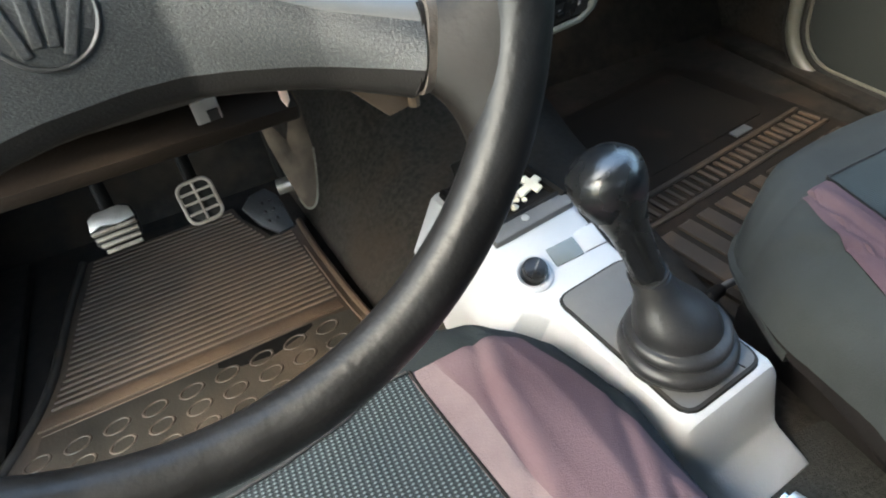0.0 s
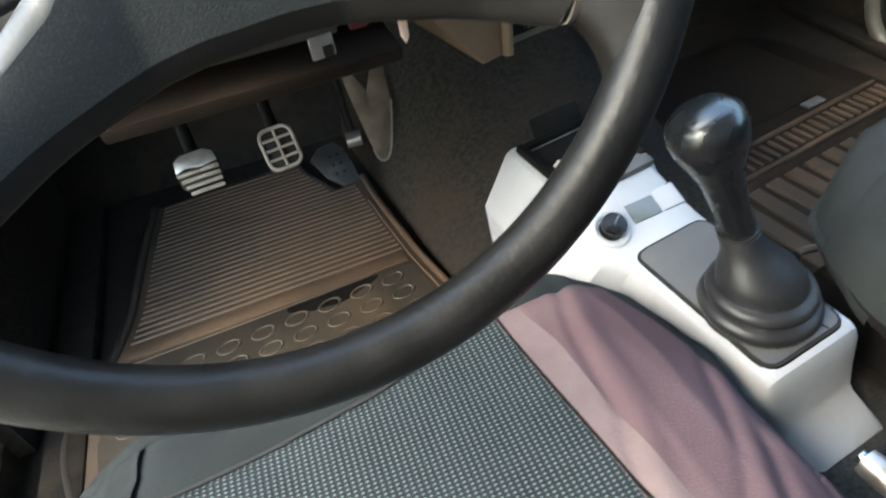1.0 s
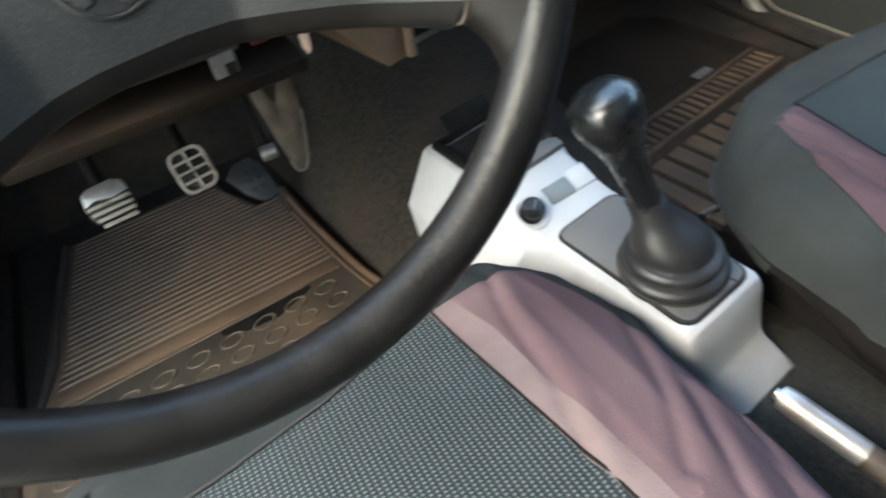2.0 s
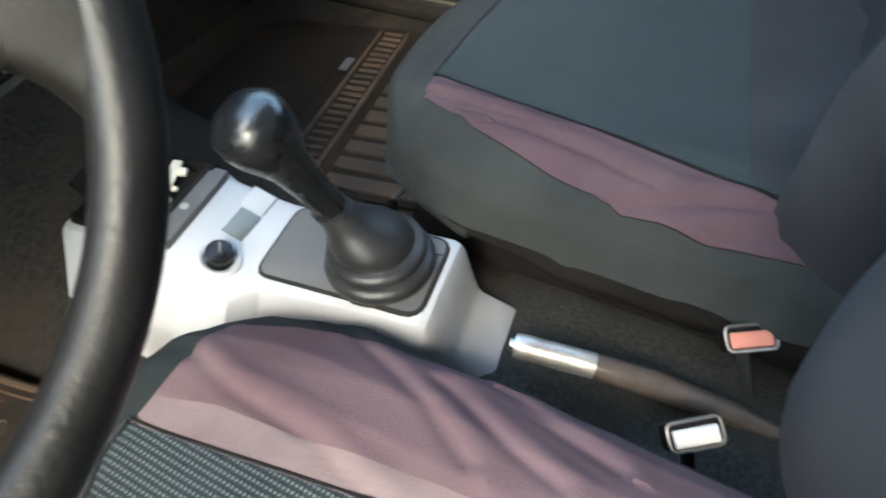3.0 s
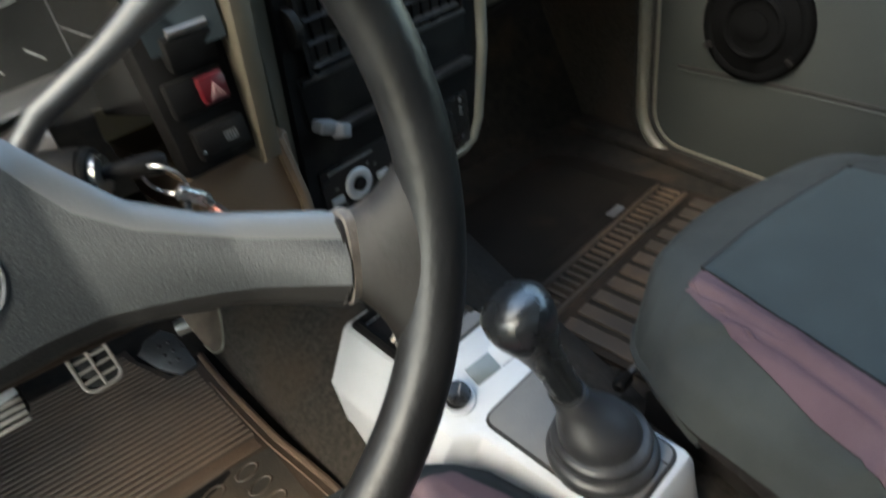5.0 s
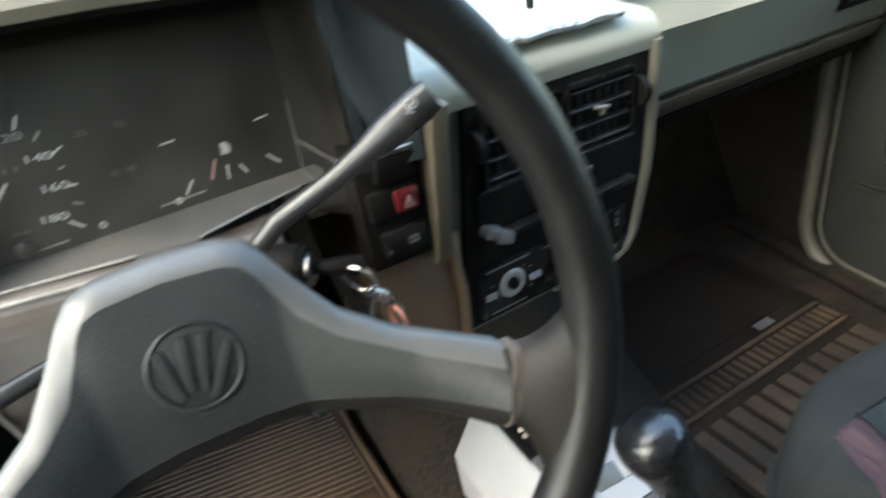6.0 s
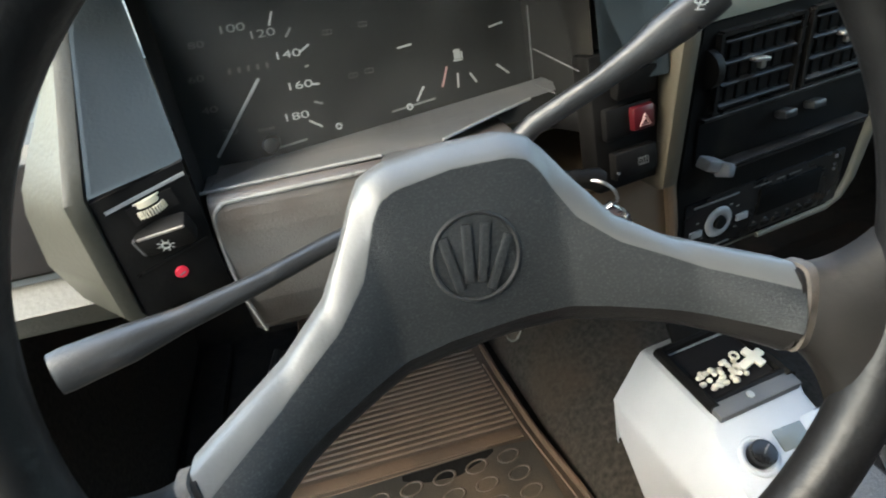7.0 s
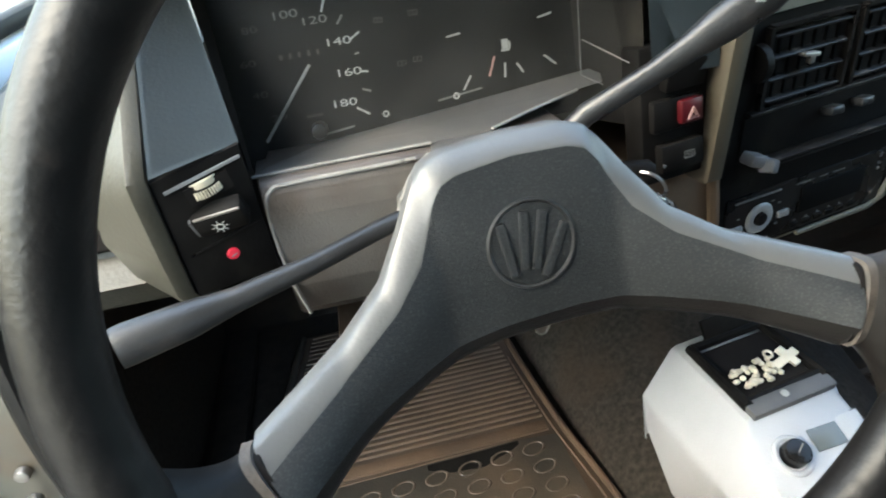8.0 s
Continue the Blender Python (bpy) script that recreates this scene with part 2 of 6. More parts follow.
DIM = surface("dimmed_print", (0.024, 0.022, 0.021), (0.042, 0.038, 0.036), 60, 0.5, bump=0.0)
# Pale grey for thin edge beads that stand in for highlights.
EDGEGLINT = surface("painted_edge_glint", (0.15, 0.145, 0.14), (0.26, 0.25, 0.24), 60, 0.3, bump=0.1, spec=0.7)
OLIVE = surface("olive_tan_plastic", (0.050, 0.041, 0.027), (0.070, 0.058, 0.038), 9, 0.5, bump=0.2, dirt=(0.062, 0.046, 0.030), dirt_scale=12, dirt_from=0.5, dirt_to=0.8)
VENTEDGE = surface("dusty_vent_plastic", (0.007, 0.0064, 0.006), (0.014, 0.0128, 0.012), 40, 0.4, bump=0.1, spec=0.3, dirt=(0.055, 0.050, 0.047), dirt_scale=55, dirt_from=0.52, dirt_to=0.75)
BRASS = surface("pale_brass", (0.62, 0.44, 0.36), (0.74, 0.55, 0.46), 60, 0.4, metal=0.2, bump=0.05)
FAINT = surface("faint_print", (0.10, 0.10, 0.095), (0.15, 0.15, 0.14), 60, 0.5, bump=0.0)
PINKPRINT = surface("pale_red_print", (0.34, 0.18, 0.165), (0.40, 0.22, 0.20), 60, 0.5, bump=0.0)
DIALBLACK = surface("black_dial_card", (0.0025, 0.0025, 0.0025), (0.004, 0.004, 0.004), 25, 0.6, bump=0.02, spec=0.12)
PAPER = surface("white_plastic_sleeve", (0.66, 0.67, 0.66), (0.76, 0.77, 0.75), 20, 0.3, bump=0.2, grain=60)
SILVERFOIL = surface("crumpled_silver_edge", (0.34, 0.34, 0.33), (0.55, 0.55, 0.53), 120, 0.3, metal=0.5, bump=0.6, grain=160)
HEADLINER = surface("grey_headliner", (0.13, 0.13, 0.122), (0.16, 0.16, 0.15), 12, 0.9, bump=0.2)
LCD = surface("grey_lcd_window", (0.11, 0.125, 0.125), (0.14, 0.155, 0.155), 30, 0.25, bump=0.0)
SILVERPLASTIC = surface("silver_plastic", (0.30, 0.305, 0.31), (0.37, 0.375, 0.38), 50, 0.35, metal=0.3, bump=0.05)
GROUND = surface("grey_yard", (0.10, 0.095, 0.085), (0.16, 0.15, 0.135), 0.6, 0.9, bump=0.1, grain=12)


# clear instrument cover under a film of dust
LENS = bpy.data.materials.new("dusty_clear_cover")
LENS.use_nodes = True
ln = LENS.node_tree
lb = ln.nodes["Principled BSDF"]
lb.inputs["Base Color"].default_value, lb.inputs["Roughness"].default_value = (0.34, 0.33, 0.31, 1), 0.45
lt, lm, lx = ln.nodes.new("ShaderNodeBsdfTransparent"), ln.nodes.new("ShaderNodeMixShader"), ln.nodes.new("ShaderNodeTexNoise")
lx.inputs["Scale"].default_value, lx.inputs["Detail"].default_value = 22.0, 8.0
lr = ln.nodes.new("ShaderNodeMapRange")
lr.inputs["From Min"].default_value, lr.inputs["From Max"].default_value = 0.3, 0.75
lr.inputs["To Min"].default_value, lr.inputs["To Max"].default_value = 0.028, 0.085
lc = ln.nodes.new("ShaderNodeTexCoord")
ln.links.new(lc.outputs["Object"], lx.inputs["Vector"])
ln.links.new(lx.outputs[0], lr.inputs[0])
ln.links.new(lr.outputs[0], lm.inputs[0])
ln.links.new(lt.outputs[0], lm.inputs[1])
ln.links.new(lb.outputs[0], lm.inputs[2])
ln.links.new(lm.outputs[0], ln.nodes["Material Output"].inputs[0])


# ---- mesh helpers ----
def thing(name, at=(0, 0, 0), label="", category="", group="", kind="", m=None):
    ob = new(name)
    ob.matrix_basis = m if m is not None else pose(*at)
    ob.empty_display_size = 0.05
    return tagged(ob, label, category, group, kind)


def frame_of(ob):
    m = ob.matrix_basis.copy()
    while ob.parent:
        ob = ob.parent
        m = ob.matrix_basis @ m
    return m


def part(name, bm, material, parent=None, label="", smooth=True, local=False):
    """Links a bmesh, given in world metres (or in its parent's own frame when local), as one mesh object."""
    if parent is not None and not local:
        bm.transform(frame_of(parent).inverted())
    me = bpy.data.meshes.new(name)
    bmesh.ops.recalc_face_normals(bm, faces=bm.faces[:])
    bm.to_mesh(me)
    bm.free()
    if smooth:
        me.polygons.foreach_set("use_smooth", [True] * len(me.polygons))
        me.set_sharp_from_angle(angle=radians(38))
    me.materials.append(material)
    ob = new(name, me)
    ob.parent = parent
    return tagged(ob, label)


def solo(name, bm, material, label, category, group="", kind="", smooth=True):
    return tagged(part(name, bm, material, None, "", smooth), label, category, group, kind)


def box(size, at=(0, 0, 0), bevel=0.0, m=None, segs=2, taper=None):
    bm = bmesh.new()
    bmesh.ops.create_cube(bm, size=1.0)
    for v in bm.verts:
        k = taper if taper and v.co.z > 0 else 1.0
        v.co = Vector((v.co.x * size[0] * k, v.co.y * size[1] * k, v.co.z * size[2]))
    if bevel:
        bmesh.ops.bevel(bm, geom=bm.edges[:], offset=bevel, segments=segs, profile=0.5, affect="EDGES")
    bm.transform((m if m is not None else pose(*at)))
    return bm


def join(*bms):
    out = bms[0]
    for b in bms[1:]:
        me = bpy.data.meshes.new("tmp")
        b.to_mesh(me)
        out.from_mesh(me)
        b.free()
        bpy.data.meshes.remove(me)
    return out


def sheet(rows, close=False, caps=False):
    """A skin over rows of points; close joins each row's ends."""
    bm = bmesh.new()
    vs = [[bm.verts.new(p) for p in row] for row in rows]
    n = len(rows[0])
    for i in range(len(rows) - 1):
        for j in range(n if close else n - 1):
            k = (j + 1) % n
            bm.faces.new((vs[i][j], vs[i][k], vs[i + 1][k], vs[i + 1][j]))
    if caps:
        bm.faces.new(vs[0][::-1])
        bm.faces.new(vs[-1])
    return bm


def tube(pts, r, segs=10, flat=1.0):
    """A round bar along points; r is one radius or one for each point."""
    pts = [Vector(p) for p in pts]
    rs = r if isinstance(r, (list, tuple)) else [r] * len(pts)
    rows = []
    side = None
    for i, p in enumerate(pts):
        d = (pts[min(i + 1, len(pts) - 1)] - pts[max(i - 1, 0)]).normalized()
        if side is None:
            side = d.orthogonal().normalized()
        side = (side - d * side.dot(d)).normalized()
        up = d.cross(side)
        rows.append([p + rs[i] * (side * math.cos(a) + up * math.sin(a) * flat) for a in (2 * math.pi * k / segs for k in range(segs))])
    return sheet(rows, close=True, caps=True)


def spline(pts, n=8):
    """Catmull-Rom curve through points."""
    ps = [Vector(p) for p in pts]
    ps = [2 * ps[0] - ps[1]] + ps + [2 * ps[-1] - ps[-2]]
    out = []
    for i in range(1, len(ps) - 2):
        a, b, c, d = ps[i - 1:i + 3]
        for k in range(n):
            t = k / n
            out.append(0.5 * (2 * b + (c - a) * t + (2 * a - 5 * b + 4 * c - d) * t * t + (3 * b - a - 3 * c + d) * t ** 3))
    out.append(ps[-2])
    return out


def prism(poly, depth, m, bevel=0.0):
    """A flat outline (x, y) extruded down z by depth, laid by the pose m."""
    bm = bmesh.new()
    top = [bm.verts.new((x, y, 0)) for x, y in poly]
    low = [bm.verts.new((x, y, -depth)) for x, y in poly]
    bm.faces.new(top)
    bm.faces.new(low[::-1])
    n = len(poly)
    for i in range(n):
        k = (i + 1) % n
        bm.faces.new((top[i], low[i], low[k], top[k]))
    bmesh.ops.recalc_face_normals(bm, faces=bm.faces[:])
    if bevel:
        es = [e for e in bm.edges if all(abs(v.co.z) < 1e-7 for v in e.verts)]
        bmesh.ops.bevel(bm, geom=es, offset=bevel, segments=2, profile=0.5, affect="EDGES")
    bm.transform(m)
    return bm


def rounded(w, h, r, n=5):
    out = []
    for cx, cy, a0 in ((w / 2 - r, h / 2 - r, 0), (-w / 2 + r, h / 2 - r, 90), (-w / 2 + r, -h / 2 + r, 180), (w / 2 - r, -h / 2 + r, 270)):
        for k in range(n + 1):
            a = radians(a0 + 90 * k / n)
            out.append((cx + r * math.cos(a), cy + r * math.sin(a)))
    return out


def disc(r, depth, m, bevel=0.0, n=32):
    return prism([(r * math.cos(2 * math.pi * k / n), r * math.sin(2 * math.pi * k / n)) for k in range(n)], depth, m, bevel)


def ring(R, r, m, n=48, s=10, sx=1.0):
    rows = []
    for i in range(n):
        a = 2 * math.pi * i / n
        rows.append([((R + r * math.cos(b)) * math.cos(a) * sx, (R + r * math.cos(b)) * math.sin(a), r * math.sin(b)) for b in (2 * math.pi * k / s for k in range(s))])
    bm = sheet(rows + [rows[0]], close=True)
    bmesh.ops.remove_doubles(bm, verts=bm.verts[:], dist=1e-6)
    bm.transform(m)
    return bm


def word(text, size, m):
    """Letters in the built-in font as a flat mesh, centred, laid by m."""
    cu = bpy.data.curves.new("word", "FONT")
    cu.body, cu.size, cu.align_x, cu.align_y, cu.extrude = text, size, "CENTER", "CENTER", 0.0001
    ob = new("word", cu)
    bpy.context.view_layer.update()
    me = bpy.data.meshes.new_from_object(ob.evaluated_get(bpy.context.evaluated_depsgraph_get()))
    bpy.data.objects.remove(ob)
    bm = bmesh.new()
    bm.from_mesh(me)
    bm.transform(m)
    return bm


def lerp(table, x):
    return float(np.interp(x, [a for a, _ in table], [b for _, b in table]))


# ---- the car's shell ----
XL, XR, MID = -0.37, 1.045, 0.338
ground = solo("ground", box((60, 60, 0.02), (0.3, 0, -0.33)), GROUND, "pale grey yard around the car", "ground", kind="structure")
floor = solo("floor", box((XR - XL + 0.1, 2.0, 0.03), (MID, -0.3, -0.021)), CARPET, "dirty dark brown carpeted car floor", "floor", kind="structure")
solo("wall_front", sheet([[(x, y, z) for x in (XL - 0.05, MID, XR + 0.05)] for y, z in ((0.66, -0.03), (0.70, 0.05), (0.80, 0.22), (0.82, 0.45), (0.82, 0.58))]), CARPET, "dark carpeted bulkhead sloping up under the dashboard", "bulkhead", kind="structure")
# Unseen panels in place of the rear windows, added to keep light out.
solo("wall_rear_blocker", join(box((XR - XL + 0.1, 0.03, 1.05), (MID, -1.32, 0.52)), box((0.03, 0.75, 0.46), (XL - 0.05, -0.94, 0.83)), box((0.03, 0.75, 0.46), (XR + 0.05, -0.94, 0.83))), DARKCLOTH, "unseen dark rear wall and side panels, added to block light from behind", "wall", kind="structure")


def shell_side(name, x, sign, label):
    """A body side: painted outer skin with a door opening below the window line."""
    bm = box((0.03, 2.1, 0.68), (x + sign * 0.075, -0.28, 0.27))
    return solo(name, bm, WHITEPAINT, label, "car side", kind="structure")


shell_side("wall_east", XR, 1, "white painted outer skin of the passenger side")
solo("wall_west", join(box((0.03, 0.67, 0.64), (XL - 0.07, 0.56, 0.25)), box((0.03, 0.45, 0.64), (XL - 0.07, -1.125, 0.25)), box((0.03, 1.12, 0.07), (XL - 0.07, -0.335, -0.045))), WHITEPAINT, "white painted driver side with the door opening", "car side", kind="structure")
solo("trim_cowl", box((0.03, 0.56, 0.07), (XL - 0.035, 0.54, 0.533), 0.01), WHITEPAINT, "glossy white painted metal beside the dashboard end", "cowl side", kind="structure")
solo("trim_cowl_rubber", box((0.024, 0.56, 0.018), (XL - 0.035, 0.54, 0.579), 0.006), RUBBER, "black rubber strip along the window base", "window rubber", kind="structure")
# roof with windscreen header and pillars
roofrows = []
for y, z in ((0.0, 1.06), (-0.08, 1.085), (-0.4, 1.11), (-0.8, 1.10), (-1.15, 1.05)):
    roofrows.append([(MID + 0.70 * a, y, z - 0.05 * a * a) for a in (-1, -0.7, -0.3, 0, 0.3, 0.7, 1)])
rb = sheet(roofrows)
bmesh.ops.solidify(rb, geom=rb.faces[:], thickness=0.03)
solo("ceiling", rb, HEADLINER, "pale grey cloth headliner under the roof", "ceiling", kind="structure")
for px, name in ((XL - 0.05, "trim_west"), (XR + 0.05, "trim_east")):
    inward = 0.06 if px < 0 else -0.06
    solo(name, join(tube([(px, 0.80, 0.60), (px + inward, 0.0, 1.03)], 0.03), tube([(px, -0.55, 0.60), (px + inward, -0.50, 1.06)], 0.035), tube([(px, -1.30, 0.62), (px + inward, -1.15, 1.03)], 0.05)), HEADLINER, "grey trimmed roof pillars between the windows", "pillar", kind="structure")
solo("bonnet", sheet([[(MID + 0.72 * a, y, z - 0.03 * a * a) for a in (-1, -0.5, 0, 0.5, 1)] for y, z in ((0.84, 0.56), (1.1, 0.57), (1.6, 0.50), (1.75, 0.40))]), WHITEPAINT, "white painted bonnet ahead of the windscreen", "bonnet", kind="structure")

for x, y0 in ((XL - 0.02, 0.215), (XR + 0.02, 0.455)):
    solo("trim_kick", box((0.02, 0.855 - y0, 0.50), (x, (y0 + 0.855) / 2, 0.23)), TUNNELCARPET, "dark carpeted kick panel ahead of the door", "kick panel", kind="structure")

# tunnel under the carpet
trows = []
for y, zt, wt, wb in ((0.80, 0.30, 0.13, 0.26), (0.62, 0.24, 0.13, 0.245), (0.45, 0.14, 0.12, 0.225), (0.25, 0.08, 0.115, 0.20), (0.05, 0.06, 0.11, 0.175), (-0.2, 0.055, 0.10, 0.15), (-0.6, 0.06, 0.10, 0.15), (-1.30, 0.07, 0.10, 0.15)):
    trows.append([(MID + s * w, y, z) for s, w, z in ((-1, wb, -0.008), (-1, wb * 0.9, zt * 0.3), (-1, wt * 1.1, zt * 0.82), (-1, wt * 0.8, zt), (1, 0, zt * 1.03), (1, wt * 0.8, zt), (1, wt * 1.1, zt * 0.82), (1, wb * 0.9, zt * 0.3), (1, wb, -0.008))])
solo("floor_tunnel", sheet(trows), TUNNELCARPET, "carpeted transmission tunnel with brown dust", "tunnel", kind="structure")
solo("floor_tunnel_rear", sheet([[(MID + s * 0.125, y, z) for s, z in ((-1, 0.045), (-0.8, 0.058), (0, 0.064), (0.8, 0.058), (1, 0.045))] for y in (-0.12, -0.3, -0.6, -0.9)]), GREYCARPET, "speckled grey carpet around the handbrake", "carpet", kind="structure")


# ---- driver's rubber mat ----
mat = thing("rubber_mat", label="muddy brown rubber mat in the driver footwell", category="floor mat")
left_side = [(-0.315, 0.02), (-0.322, 0.10), (-0.338, 0.175), (-0.332, 0.225), (-0.291, 0.305), (-0.270, 0.374), (-0.257, 0.475), (-0.236, 0.598)]
right_side = [(0.091, 0.517), (0.097, 0.45), (0.105, 0.39), (0.119, 0.30), (0.135, 0.23), (0.148, 0.16), (0.155, 0.02)]
notch = [(0.0, 0.612), (0.008, 0.575), (0.028, 0.535), (0.042, 0.504), (0.075, 0.504)]
outline = left_side + notch + right_side
MAT_Z = 0.007
part("sheet", prism(outline[::-1], 0.010, pose(0, 0, MAT_Z), 0.002), MAT, mat)
part("raised_border", tube([(p.x, p.y, MAT_Z) for p in spline([(x, y, 0) for x, y in left_side], 4)], 0.0065, 10), MATBORDER, mat, "thick black raised edge")
part("raised_border", tube([(p.x, p.y, MAT_Z) for p in spline([(x - 0.002, y, 0) for x, y in right_side], 4)], 0.0046, 8), MATRIDGE, mat, "worn brown raised edge")
part("border_step", tube([(p.x, p.y, MAT_Z) for p in spline([(x - 0.014, y, 0) for x, y in right_side[1:]], 4)], 0.0022, 6), MATRIDGE, mat)


def mat_left(y):
    return lerp([(b, a) for a, b in left_side], y)


def mat_right(y):
    return lerp([(b, a) for a, b in right_side[::-1]], y)


band = [(mat_left(0.291) + 0.014, 0.289), (mat_right(0.301) - 0.022, 0.299), (mat_right(0.314) - 0.022, 0.316), (mat_left(0.305) + 0.014, 0.307)]
part("cross_band", prism(band, 0.004, pose(0, 0, MAT_Z + 0.0028), 0.001), MATRIDGE, mat)
# rounded ribs across the mat
rib = None
for k in range(28):
    y = 0.3215 + 0.0101 * k
    x0, x1 = mat_left(y) + 0.016, (mat_right(y) - 0.020 if y < 0.498 else lerp([(0.498, 0.034), (0.535, 0.018), (0.575, 0.0), (0.612, -0.01)], y))
    if rib is None:
        rib = part("ridge", sheet([[(x, 0.0032 * math.cos(a) * 1.0, 0.0025 * math.sin(a)) for a in (math.pi * j / 6 for j in range(7))] for x in (-0.5, -0.49, 0.49, 0.5)]), MATRIDGE, mat, local=True)
        ob = rib
    else:
        ob = new("ridge", rib.data)
        ob.parent = mat
    ob.location = ((x0 + x1) / 2, y + 0.0014, MAT_Z - 0.0004)
    ob.rotation_euler = (0, 0, radians(1.2))
    ob.scale = (x1 - x0, 1, 1)
part("heel_panel", prism([(mat_left(0.27) + 0.030, 0.281), (0.045, 0.2945), (0.105, 0.290), (0.128, 0.05), (-0.295, 0.05), (-0.305, 0.18)], 0.001, pose(0, 0, MAT_Z + 0.0008)), MATDARK, mat, "dark worn heel panel")
damp = [(-0.072 + 0.0103 * k, 0.2862 + 0.0005 * k - (0.006 + 0.010 * noise.noise(Vector((0.31 * k, 2.7, 0.4))) + 0.016 * math.sin(math.pi * k / 12)) * q) for q, order in ((0, range(13)), (1, range(12, -1, -1))) for k in order]
part("damp_patch", prism(damp, 0.0004, pose(0, 0, MAT_Z + 0.0013)), BLACK, mat, "dark damp patch at the edge of the heel panel")
part("panel_edge", tube([(mat_left(0.27) + 0.030, 0.2815, MAT_Z + 0.001), (-0.1, 0.288, MAT_Z + 0.001), (0.045, 0.2955, MAT_Z + 0.001)], 0.0011, 6), MATRIDGE, mat)
oval = None
for row in range(7):
    for c in range(10):
        x = 0.112 - 0.0437 * c + 0.006 * row
        y = 0.2785 - 0.0297 * row - 0.086 * (0.112 - x)
        if not (mat_left(y) + 0.035 < x < mat_right(y) - 0.022):
            continue
        if oval is None:
            oval = part("raised_oval", ring(0.0092, 0.0012, pose(0, 0, 0.0008), 28, 6, 1.55), RINGRUBBER, mat, local=True)
            ob = oval
        else:
            ob = new("raised_oval", oval.data)
            ob.parent = mat
        ob.location = (x, y, MAT_Z + 0.0006)
        ob.rotation_euler = (0, 0, radians(14))

# ---- passenger's rubber mat ----
pm = pose(0.70, 0.20, 0.0, 0, 0, 10)
pmat = thing("rubber_mat", m=pm, label="dusty grooved rubber mat in the passenger footwell", category="floor mat")
part("sheet", prism([(-0.19, -0.30), (0.25, -0.30), (0.25, 0.30), (0.21, 0.36), (-0.15, 0.36), (-0.19, 0.30)], 0.006, pose(0, 0, 0.002), 0.002), MATFAR, pmat, local=True)
slat = None
for k in range(11):
    if slat is None:
        ob = part("groove_rib", box((0.0275, 0.30, 0.005), (0, 0, 0.003), 0.0022, segs=1), MATPASS, pmat, local=True)
        slat = ob.data
    else:
        ob = new("groove_rib", slat)
        ob.parent = pmat
    ob.location = (-0.165 + 0.038 * k, -0.12, 0)
rung = None
for k in range(24):
    if rung is None:
        ob = part("ladder_rung", box((0.0075, 0.035, 0.005), (0, 0, 0.003), 0.001, segs=1), MATPASS, pmat, local=True)
        rung = ob.data
    else:
        ob = new("ladder_rung", rung)
        ob.parent = pmat
    ob.location = (-0.175 + 0.0175 * k, 0.078, 0)
for y in (0.052, 0.104):
    part("ladder_rail", box((0.42, 0.009, 0.006), (0.025, y, 0.0035), 0.002, segs=1), MATPASS, pmat, local=True)
part("name_tag", box((0.038, 0.016, 0.003), (0.115, 0.122, 0.005), 0.001), PLATE, pmat, "small worn silver tag", local=True)
part("front_panel", prism(rounded(0.36, 0.20, 0.02), 0.001, pose(0.02, 0.235, 0.0035)), MATFAR, pmat, local=True)


